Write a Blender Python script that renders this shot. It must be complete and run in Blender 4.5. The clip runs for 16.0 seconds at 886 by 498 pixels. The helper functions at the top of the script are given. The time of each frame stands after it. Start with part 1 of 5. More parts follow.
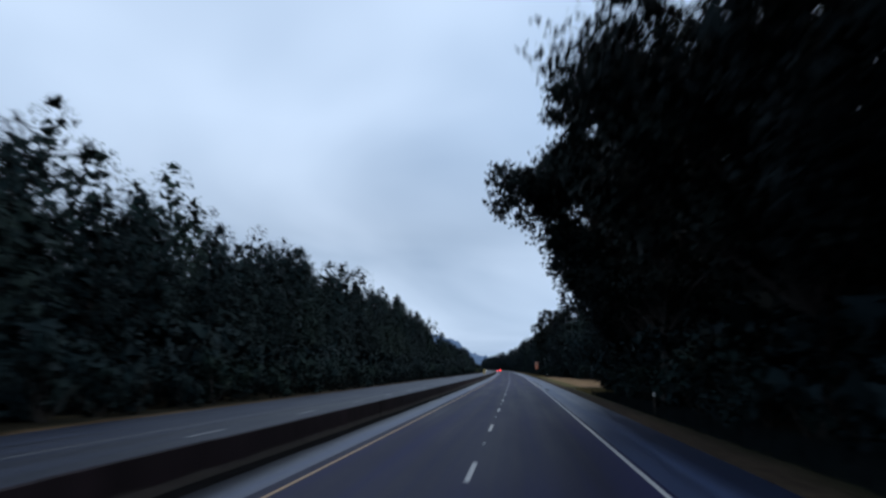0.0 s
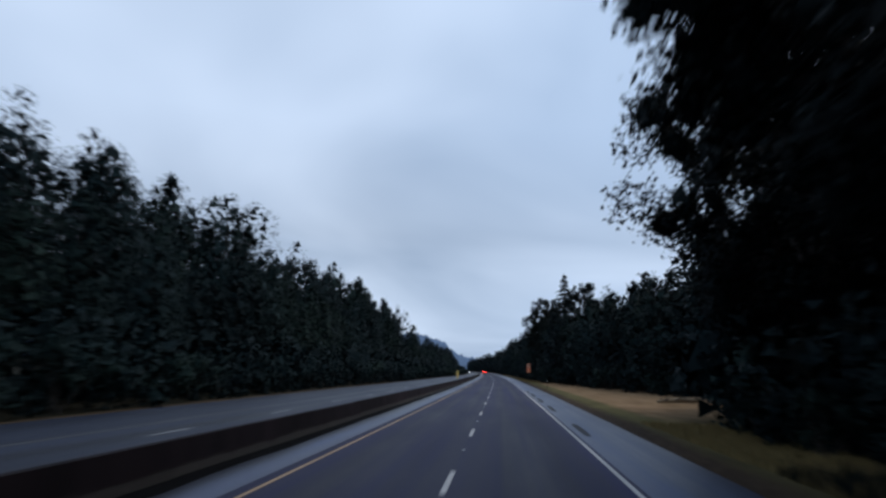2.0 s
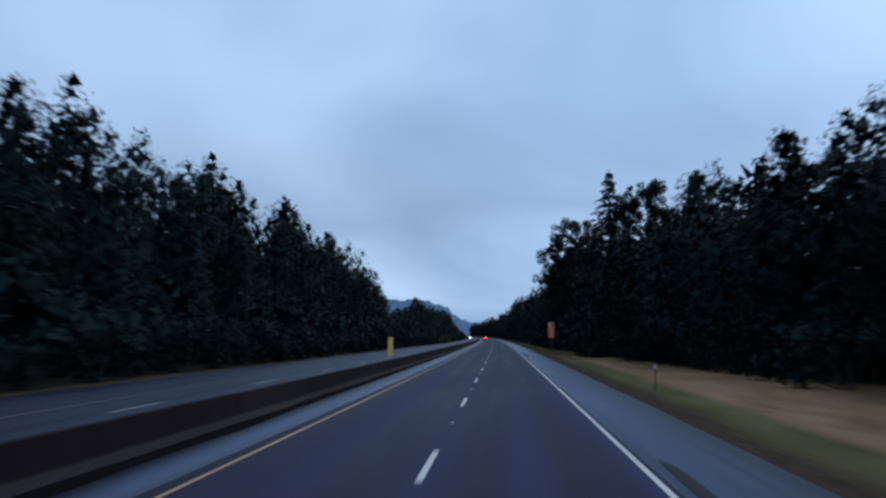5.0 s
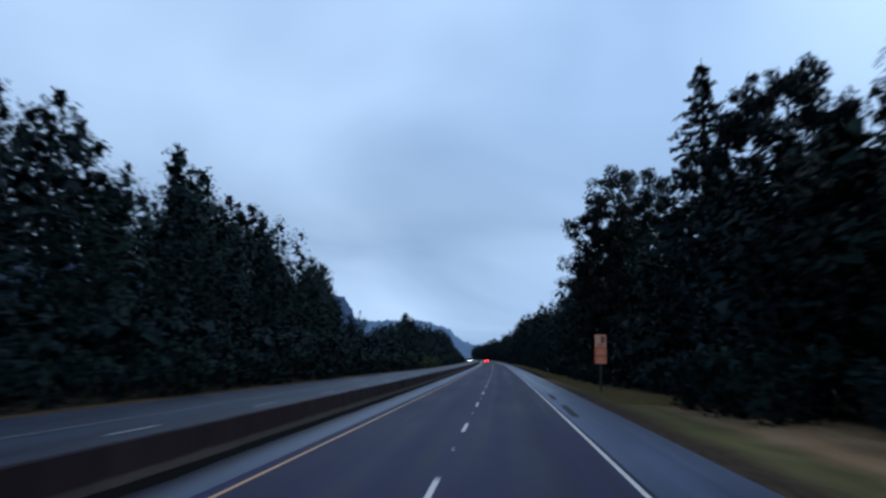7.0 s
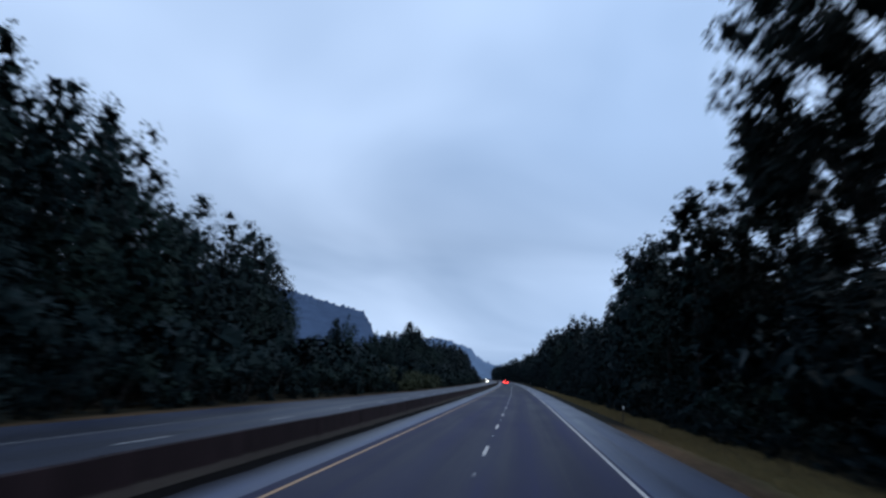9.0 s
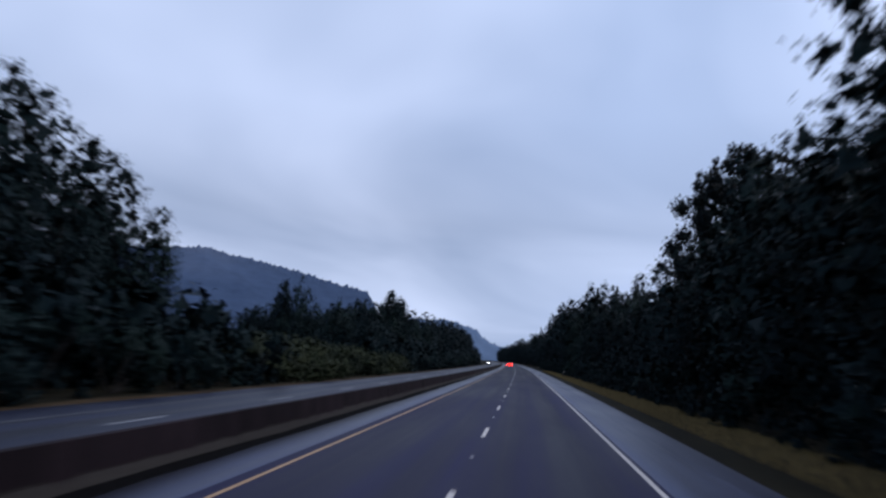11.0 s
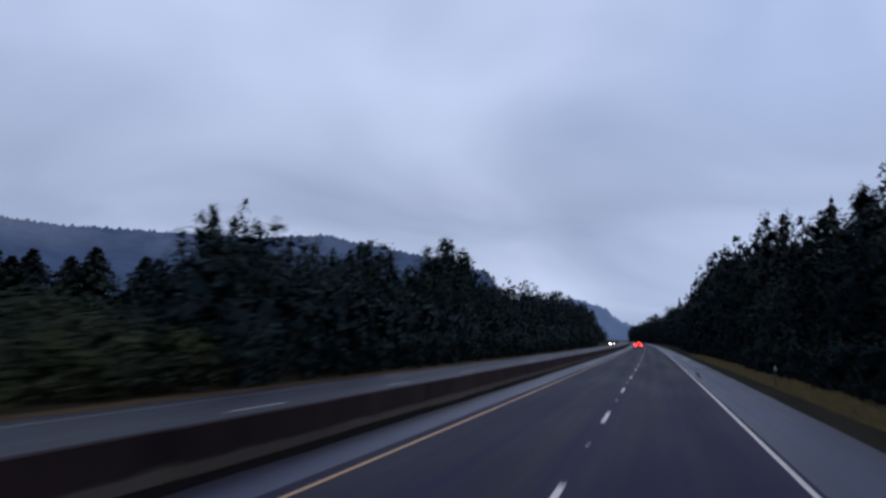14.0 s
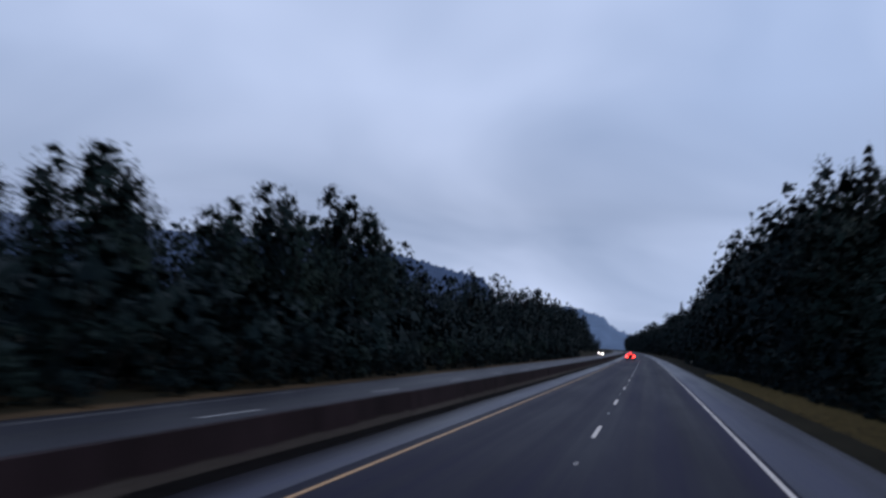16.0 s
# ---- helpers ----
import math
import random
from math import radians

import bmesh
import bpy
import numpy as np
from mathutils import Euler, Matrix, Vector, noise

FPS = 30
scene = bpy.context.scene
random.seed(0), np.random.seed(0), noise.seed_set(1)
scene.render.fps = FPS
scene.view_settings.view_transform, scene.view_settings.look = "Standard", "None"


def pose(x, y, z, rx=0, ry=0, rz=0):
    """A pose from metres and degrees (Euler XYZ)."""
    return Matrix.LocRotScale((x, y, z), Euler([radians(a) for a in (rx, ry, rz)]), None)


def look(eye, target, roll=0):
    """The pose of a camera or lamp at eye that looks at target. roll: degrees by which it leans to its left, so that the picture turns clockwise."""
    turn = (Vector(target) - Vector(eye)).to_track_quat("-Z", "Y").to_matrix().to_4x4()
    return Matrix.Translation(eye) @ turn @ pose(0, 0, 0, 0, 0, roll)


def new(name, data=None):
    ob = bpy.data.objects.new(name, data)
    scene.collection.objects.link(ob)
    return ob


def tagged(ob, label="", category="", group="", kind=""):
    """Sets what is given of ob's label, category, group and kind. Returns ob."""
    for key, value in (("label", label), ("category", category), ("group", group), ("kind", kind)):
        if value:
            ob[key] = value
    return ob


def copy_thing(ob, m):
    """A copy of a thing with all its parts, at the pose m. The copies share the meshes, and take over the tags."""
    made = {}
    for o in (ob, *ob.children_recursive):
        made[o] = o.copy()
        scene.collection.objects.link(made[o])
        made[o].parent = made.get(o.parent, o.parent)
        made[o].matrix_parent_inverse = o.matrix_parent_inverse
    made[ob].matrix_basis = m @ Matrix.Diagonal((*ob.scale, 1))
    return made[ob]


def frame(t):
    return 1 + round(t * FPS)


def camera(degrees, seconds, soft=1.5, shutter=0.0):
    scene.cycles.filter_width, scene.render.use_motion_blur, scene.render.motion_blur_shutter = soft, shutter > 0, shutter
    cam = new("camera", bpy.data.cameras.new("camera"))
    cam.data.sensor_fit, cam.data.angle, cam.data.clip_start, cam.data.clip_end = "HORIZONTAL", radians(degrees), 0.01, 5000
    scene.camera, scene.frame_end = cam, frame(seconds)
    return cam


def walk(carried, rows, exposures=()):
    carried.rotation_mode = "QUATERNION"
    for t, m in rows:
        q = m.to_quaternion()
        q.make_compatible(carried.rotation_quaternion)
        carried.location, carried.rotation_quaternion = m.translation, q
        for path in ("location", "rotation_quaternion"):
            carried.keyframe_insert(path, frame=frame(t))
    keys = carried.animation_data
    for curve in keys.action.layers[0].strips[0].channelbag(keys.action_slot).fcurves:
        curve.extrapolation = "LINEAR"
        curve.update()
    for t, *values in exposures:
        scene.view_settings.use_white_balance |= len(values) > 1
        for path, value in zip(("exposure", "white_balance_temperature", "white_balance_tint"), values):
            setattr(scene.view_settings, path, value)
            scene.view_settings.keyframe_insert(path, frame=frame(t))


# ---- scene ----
cam = camera(65.50, 16.0, soft=2.6, shutter=0.8)
# seconds, x right of the lane line, y along the road, z above it, yaw left, pitch up, roll
ROWS = [
    (0.0, 1.142, -15.39, 2.405, 6.21, 9.8, 0.29),
    (0.5, 1.162, -2.82, 2.376, 6.5, 9.12, 0.94),
    (1.0, 1.147, 9.89, 2.33, 6.1, 7.87, 1.61),
    (1.5, 1.124, 22.48, 2.364, 5.26, 8.66, -0.39),
    (2.0, 1.094, 34.75, 2.4, 5.36, 9.9, 1.65),
    (2.5, 1.12, 46.89, 2.465, 4.57, 10.24, 1.02),
    (3.0, 1.032, 59.46, 2.408, 4.77, 9.11, 1.14),
    (3.5, 1.028, 71.88, 2.409, 6.22, 8.03, 3.23),
    (4.0, 1.059, 84.64, 2.36, 5.93, 7.25, 0.56),
    (4.5, 0.936, 97.87, 2.411, 5.14, 7.84, -0.4),
    (5.0, 0.873, 110.32, 2.391, 5.54, 7.11, 0.64),
    (7.5, -0.012, 171.71, 2.447, 5.85, 9.13, 1.21),
    (8.0, -0.304, 184.11, 2.433, 5.5, 9.08, 1.17),
    (8.5, -0.502, 196.17, 2.353, 6.28, 9.87, 2.53),
    (9.0, -0.689, 208.98, 2.411, 7.98, 10.4, 3.22),
    (11.5, -1.777, 270.5, 2.379, 8.49, 8.51, 3.41),
    (12.0, -2.016, 282.75, 2.395, 8.8, 8.23, 3.27),
    (12.5, -2.243, 295.22, 2.388, 12.09, 7.85, 1.78),
    (13.0, -2.541, 307.69, 2.358, 17.71, 7.61, 0.29),
    (13.5, -2.776, 320.1, 2.382, 19.32, 5.96, 0.57),
    (14.0, -3.055, 332.65, 2.409, 18.89, 6.97, 1.99),
    (14.5, -3.458, 345.27, 2.466, 19.16, 9.17, 1.44),
    (15.0, -3.823, 357.65, 2.502, 19.32, 8.9, 2.35),
    (15.5, -4.143, 369.99, 2.49, 17.77, 9.07, 2.69),
    (16.0, -4.535, 382.51, 2.453, 18.86, 7.43, 3.23),
]
EXPOSURES = [(0.0, 0.30, 7120, 11), (0.5, 0.31, 7080, 11), (1.0, 0.32, 7150, 14), (1.5, 0.30, 7300, 14), (2.0, 0.23, 7250, 13), (2.5, 0.14, 6700, 10), (3.0, 0.09, 6450, 7), (3.5, 0.07, 6150, 6), (5.0, 0.02, 6120, 7), (8.0, 0.18, 6220, 9), (9.0, 0.18, 6450, 12), (11.5, 0.12, 6880, 22), (13.0, 0.03, 6840, 21), (14.5, 0.02, 7030, 23), (16.0, 0.0, 6880, 21)]
walk(cam, [(t, pose(x, y, z, 0, 0, yaw) @ pose(0, 0, 0, 90 + pitch) @ pose(0, 0, 0, 0, 0, roll)) for t, x, y, z, yaw, pitch, roll in ROWS], EXPOSURES)

# ---- world, sun ----
world = bpy.data.worlds.new("overcast_dusk")
scene.world = world
world.use_nodes = True
wn, wl = world.node_tree.nodes, world.node_tree.links
wn.clear()
w_out = wn.new("ShaderNodeOutputWorld")
w_bg = wn.new("ShaderNodeBackground")
w_geo = wn.new("ShaderNodeTexCoord")
w_sep = wn.new("ShaderNodeSeparateXYZ")
w_div = wn.new("ShaderNodeVectorMath")
w_div.operation = "DIVIDE"
w_add = wn.new("ShaderNodeMath")
w_add.operation = "ADD"
w_add.inputs[1].default_value = 0.22
w_max = wn.new("ShaderNodeMath")
w_max.operation = "MAXIMUM"
w_max.inputs[1].default_value = 0.08
w_comb = wn.new("ShaderNodeCombineXYZ")
wl.new(w_geo.outputs["Generated"], w_sep.inputs[0])
wl.new(w_sep.outputs["Z"], w_add.inputs[0])
wl.new(w_add.outputs[0], w_max.inputs[0])
for k in "XYZ":
    wl.new(w_max.outputs[0], w_comb.inputs[k])
wl.new(w_geo.outputs["Generated"], w_div.inputs[0])
wl.new(w_comb.outputs[0], w_div.inputs[1])


def sky_noise(scale, detail, distortion, where):
    n = wn.new("ShaderNodeTexNoise")
    n.inputs["Scale"].default_value = scale
    n.inputs["Detail"].default_value = detail
    n.inputs["Roughness"].default_value = 0.48
    n.inputs["Distortion"].default_value = distortion
    m = wn.new("ShaderNodeMapping")
    m.inputs["Location"].default_value = where
    m.inputs["Scale"].default_value = (0.90, 0.88, 1.0)
    wl.new(w_div.outputs[0], m.inputs[0])
    wl.new(m.outputs[0], n.inputs["Vector"])
    return n


w_big = sky_noise(0.85, 3.5, 0.6, (3.1, 0.4, 0.0))
w_ramp = wn.new("ShaderNodeValToRGB")
w_ramp.color_ramp.elements[0].position = 0.30
w_ramp.color_ramp.elements[0].color = (0.315, 0.455, 0.68, 1)
w_ramp.color_ramp.elements[1].position = 0.68
w_ramp.color_ramp.elements[1].color = (0.56, 0.74, 1.02, 1)
wl.new(w_big.outputs["Fac"], w_ramp.inputs[0])
w_sky = wn.new("ShaderNodeTexSky")
w_sky.sky_type = "NISHITA"
w_sky.sun_disc = False
w_sky.sun_elevation = radians(52.0)
w_sky.sun_rotation = radians(70.0)
w_scale = wn.new("ShaderNodeMix")
w_scale.data_type = "RGBA"
w_scale.blend_type = "MULTIPLY"
w_scale.inputs["Factor"].default_value = 1.0
w_scale.inputs[7].default_value = (0.10, 0.10, 0.10, 1)
wl.new(w_sky.outputs[0], w_scale.inputs[6])
w_mix = wn.new("ShaderNodeMix")
w_mix.data_type = "RGBA"
w_mix.inputs["Factor"].default_value = 0.04
w_band = wn.new("ShaderNodeValToRGB")
for k, (p, v) in enumerate(((0.0, 0.90), (0.07, 0.90), (0.19, 0.80), (0.34, 1.0), (0.60, 1.02), (1.0, 0.50))):
    e = w_band.color_ramp.elements[k] if k < 2 else w_band.color_ramp.elements.new(p)
    e.position, e.color = p, (v, v, v, 1)
wl.new(w_sep.outputs["Z"], w_band.inputs[0])
w_side = wn.new("ShaderNodeValToRGB")
for k, (p, v) in enumerate(((0.0, 1.02), (0.28, 0.97), (0.40, 0.99), (0.48, 1.07), (0.56, 1.18), (0.66, 1.16), (1.0, 1.16))):
    e = w_side.color_ramp.elements[k] if k < 2 else w_side.color_ramp.elements.new(p)
    e.position, e.color = p, (v, v, v, 1)
w_half = wn.new("ShaderNodeMath")
w_half.operation = "MULTIPLY_ADD"
w_half.inputs[1].default_value = w_half.inputs[2].default_value = 0.5
wl.new(w_sep.outputs["X"], w_half.inputs[0])
wl.new(w_half.outputs[0], w_side.inputs[0])
w_tilt = wn.new("ShaderNodeMix")
w_tilt.data_type, w_tilt.blend_type = "RGBA", "MULTIPLY"
w_tilt.inputs["Factor"].default_value = 1.0
wl.new(w_ramp.outputs[0], w_tilt.inputs[6])
wl.new(w_side.outputs[0], w_tilt.inputs[7])
w_mul = wn.new("ShaderNodeMix")
w_mul.data_type, w_mul.blend_type = "RGBA", "MULTIPLY"
w_mul.inputs["Factor"].default_value = 1.0
wl.new(w_tilt.outputs[2], w_mul.inputs[6])
wl.new(w_band.outputs[0], w_mul.inputs[7])
wl.new(w_mul.outputs[2], w_mix.inputs[6])
wl.new(w_scale.outputs[2], w_mix.inputs[7])
wl.new(w_mix.outputs[2], w_bg.inputs["Color"])
w_bg.inputs["Strength"].default_value = 1.0
wl.new(w_bg.outputs[0], w_out.inputs[0])

sun_data = bpy.data.lights.new("sun", "SUN")
sun_data.energy, sun_data.angle, sun_data.color = 1.05, radians(50), (1.0, 0.97, 0.93)
sun = new("sun", sun_data)
sun.matrix_world = look((230, 85, 320), (0, 0, 0))


CURVE = 0.820e-4  # of the road, to the left


# ---- materials ----
def material(name, rough=0.8, metallic=0.0):
    m = bpy.data.materials.new(name)
    m.use_nodes = True
    b = m.node_tree.nodes["Principled BSDF"]
    b.inputs["Roughness"].default_value, b.inputs["Metallic"].default_value = rough, metallic
    return m, m.node_tree.nodes, m.node_tree.links, b


def texture(nodes, links, scale, detail=4.0, stretch=(1, 1, 1), source="Position", rough=0.55):
    if hasattr(source, "links"):
        g = source
    elif source == "Position":
        g = nodes.new("ShaderNodeNewGeometry").outputs["Position"]
    else:
        g = nodes.new("ShaderNodeTexCoord").outputs["Object"]
    m = nodes.new("ShaderNodeMapping")
    m.inputs["Scale"].default_value = stretch
    n = nodes.new("ShaderNodeTexNoise")
    n.inputs["Scale"].default_value, n.inputs["Detail"].default_value = scale, detail
    n.inputs["Roughness"].default_value = rough
    links.new(g, m.inputs[0])
    links.new(m.outputs[0], n.inputs["Vector"])
    return n.outputs["Fac"]


def ramp(nodes, links, fac, *stops):
    r = nodes.new("ShaderNodeValToRGB")
    e = r.color_ramp.elements
    while len(e) < len(stops):
        e.new(0.5)
    for k, (p, c) in zip(e, stops):
        k.position, k.color = p, (*c, 1) if len(c) == 3 else c
    links.new(fac, r.inputs[0])
    return r.outputs[0]


def blend(nodes, links, fac, a, b, kind="MIX"):
    m = nodes.new("ShaderNodeMix")
    m.data_type, m.blend_type = "RGBA", kind
    for sock, v in ((m.inputs[0], fac), (m.inputs[6], a), (m.inputs[7], b)):
        if hasattr(v, "links"):
            links.new(v, sock)
        elif isinstance(v, (int, float)):
            sock.default_value = v
        else:
            sock.default_value = (*v, 1)
    return m.outputs[2]


def maths(nodes, links, op, a, b=0.0, c=0.0):
    m = nodes.new("ShaderNodeMath")
    m.operation = op
    for sock, v in zip(m.inputs, (a, b, c)):
        if hasattr(v, "links"):
            links.new(v, sock)
        else:
            sock.default_value = v
    return m.outputs[0]


def bump(nodes, links, bsdf, height, strength, distance):
    n = nodes.new("ShaderNodeBump")
    n.inputs["Strength"].default_value, n.inputs["Distance"].default_value = strength, distance
    links.new(height, n.inputs["Height"])
    links.new(n.outputs[0], bsdf.inputs["Normal"])


def road_place(n, l):
    """Position with the road's bend taken out, so that wear runs along the lanes."""
    sep = n.new("ShaderNodeSeparateXYZ")
    l.new(n.new("ShaderNodeNewGeometry").outputs["Position"], sep.inputs[0])
    shift = maths(n, l, "MULTIPLY", maths(n, l, "MULTIPLY", sep.outputs["Y"], sep.outputs["Y"]), 0.5 * CURVE)
    comb = n.new("ShaderNodeCombineXYZ")
    l.new(maths(n, l, "ADD", sep.outputs["X"], shift), comb.inputs["X"])
    l.new(sep.outputs["Y"], comb.inputs["Y"])
    return comb.outputs[0]


# wear across the road, from the far shoulder to the near one; darkens towards the barrier
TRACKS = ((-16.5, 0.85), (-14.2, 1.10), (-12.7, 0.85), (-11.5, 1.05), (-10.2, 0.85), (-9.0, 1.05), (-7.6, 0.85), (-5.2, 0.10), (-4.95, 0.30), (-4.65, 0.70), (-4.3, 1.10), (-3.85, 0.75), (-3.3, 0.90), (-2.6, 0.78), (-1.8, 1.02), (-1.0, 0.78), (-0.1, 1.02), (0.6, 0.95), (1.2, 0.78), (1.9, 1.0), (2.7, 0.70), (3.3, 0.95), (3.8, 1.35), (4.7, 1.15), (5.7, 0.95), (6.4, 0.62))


def asphalt(name, dark, light, wet_low, wet_high, gloss):
    m, n, l, b = material(name)
    place = road_place(n, l)
    grain = texture(n, l, 60.0, 3.0)
    patch = texture(n, l, 0.35, 5.0, (1, 0.18, 1), place)
    streak = texture(n, l, 1.1, 4.0, (1.0, 0.012, 1), place)
    base = ramp(n, l, patch, (0.3, dark), (0.72, light))
    base = blend(n, l, 0.85, base, ramp(n, l, streak, (0.36, (0.52, 0.46, 0.50)), (0.50, (0.95, 0.93, 0.95)), (0.64, (1.40, 1.45, 1.50))), "MULTIPLY")
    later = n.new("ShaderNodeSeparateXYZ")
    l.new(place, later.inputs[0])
    # colour turns darker and bluer along the road, from y 200 to 390
    length_tone = ramp(n, l, maths(n, l, "DIVIDE", later.outputs["Y"], 1000.0), (0.20, (0.98, 0.98, 1.0)), (0.30, (0.70, 0.66, 0.86)), (0.345, (0.38, 0.35, 0.54)), (0.39, (0.22, 0.20, 0.36)))
    base = blend(n, l, 1.0, base, length_tone, "MULTIPLY")
    across = maths(n, l, "ADD", later.outputs["X"], maths(n, l, "MULTIPLY", maths(n, l, "SUBTRACT", patch, 0.5), 0.9))
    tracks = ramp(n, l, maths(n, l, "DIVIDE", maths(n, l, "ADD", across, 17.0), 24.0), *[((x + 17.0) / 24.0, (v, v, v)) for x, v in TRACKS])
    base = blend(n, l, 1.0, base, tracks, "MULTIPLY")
    base = blend(n, l, 0.35, base, ramp(n, l, grain, (0.3, (0.4, 0.4, 0.4)), (0.75, (1.6, 1.6, 1.6))), "MULTIPLY")
    l.new(base, b.inputs["Base Color"])
    damp = blend(n, l, 0.5, ramp(n, l, patch, (0.3, (wet_low,) * 3), (0.7, (wet_high,) * 3)), ramp(n, l, streak, (0.35, (wet_low,) * 3), (0.65, (wet_high,) * 3)))
    l.new(damp, b.inputs["Roughness"])
    b.inputs["Specular IOR Level"].default_value = gloss
    bump(n, l, b, grain, 0.35, 0.006)
    return m


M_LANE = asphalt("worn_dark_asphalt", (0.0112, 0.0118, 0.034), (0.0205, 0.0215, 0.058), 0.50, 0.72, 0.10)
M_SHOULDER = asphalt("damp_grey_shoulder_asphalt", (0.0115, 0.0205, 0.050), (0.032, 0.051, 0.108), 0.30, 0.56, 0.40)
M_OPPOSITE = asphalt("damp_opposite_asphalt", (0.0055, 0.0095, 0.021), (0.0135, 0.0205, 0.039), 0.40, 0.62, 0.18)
M_PATCH = asphalt("dark_tar_patch", (0.012, 0.012, 0.014), (0.020, 0.020, 0.023), 0.5, 0.7, 0.1)


def paint(name, colour, worn):
    m, n, l, b = material(name, 0.55)
    chips = texture(n, l, 14.0, 6.0)
    long_wear = texture(n, l, 0.9, 4.0, (1, 0.25, 1))
    c = ramp(n, l, chips, (0.30, worn), (0.46, colour))
    l.new(blend(n, l, 0.5, c, ramp(n, l, long_wear, (0.3, (0.55, 0.55, 0.55)), (0.6, (1, 1, 1))), "MULTIPLY"), b.inputs["Base Color"])
    return m


M_WHITE = paint("worn_white_road_paint", (0.55, 0.53, 0.51), (0.14, 0.14, 0.15))
M_FADED = paint("faded_white_road_paint", (0.055, 0.062, 0.075), (0.016, 0.020, 0.028))
M_THIN = paint("thin_white_road_paint", (0.26, 0.28, 0.31), (0.08, 0.085, 0.095))
M_YELLOW = paint("worn_yellow_road_paint", (0.42, 0.25, 0.11), (0.12, 0.09, 0.07))


def concrete():
    m, n, l, b = material("weathered_dark_concrete", 0.9)
    fine = texture(n, l, 18.0, 6.0)
    drip = texture(n, l, 1.3, 5.0, (1, 1.0, 0.18))
    large = texture(n, l, 0.25, 4.0)
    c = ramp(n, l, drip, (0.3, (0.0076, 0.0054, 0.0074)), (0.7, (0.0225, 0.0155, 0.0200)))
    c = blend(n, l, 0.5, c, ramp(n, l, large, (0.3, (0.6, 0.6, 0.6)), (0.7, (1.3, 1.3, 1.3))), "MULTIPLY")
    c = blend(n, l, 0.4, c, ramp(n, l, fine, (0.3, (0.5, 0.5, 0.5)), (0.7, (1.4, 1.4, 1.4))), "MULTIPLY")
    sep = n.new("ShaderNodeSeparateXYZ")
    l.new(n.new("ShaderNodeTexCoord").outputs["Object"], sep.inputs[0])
    # sky light caught by the sloping toe, painted as a paler band below
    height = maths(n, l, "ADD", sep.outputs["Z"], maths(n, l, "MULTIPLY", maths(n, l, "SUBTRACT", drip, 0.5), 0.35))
    lit_toe = ramp(n, l, height, (0.22, (1, 1, 1)), (0.29, (0, 0, 0)))
    c = blend(n, l, lit_toe, c, ramp(n, l, fine, (0.3, (0.020, 0.019, 0.019)), (0.7, (0.050, 0.047, 0.045))))
    obj = n.new("ShaderNodeObjectInfo").outputs["Random"]
    c = blend(n, l, 0.5, c, ramp(n, l, obj, (0.0, (0.7, 0.68, 0.68)), (1.0, (1.25, 1.25, 1.25))), "MULTIPLY")
    l.new(c, b.inputs["Base Color"])
    b.inputs["Specular IOR Level"].default_value = 0.1
    bump(n, l, b, fine, 0.3, 0.01)
    return m


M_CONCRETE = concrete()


def foot_strip_material():
    m, n, l, b = material("near_black_strip", 0.9)
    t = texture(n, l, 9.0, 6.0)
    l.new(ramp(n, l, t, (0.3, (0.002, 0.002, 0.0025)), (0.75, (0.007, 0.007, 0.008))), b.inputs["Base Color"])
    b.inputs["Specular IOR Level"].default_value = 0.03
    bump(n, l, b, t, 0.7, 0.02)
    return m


M_FOOT_STRIP = foot_strip_material()


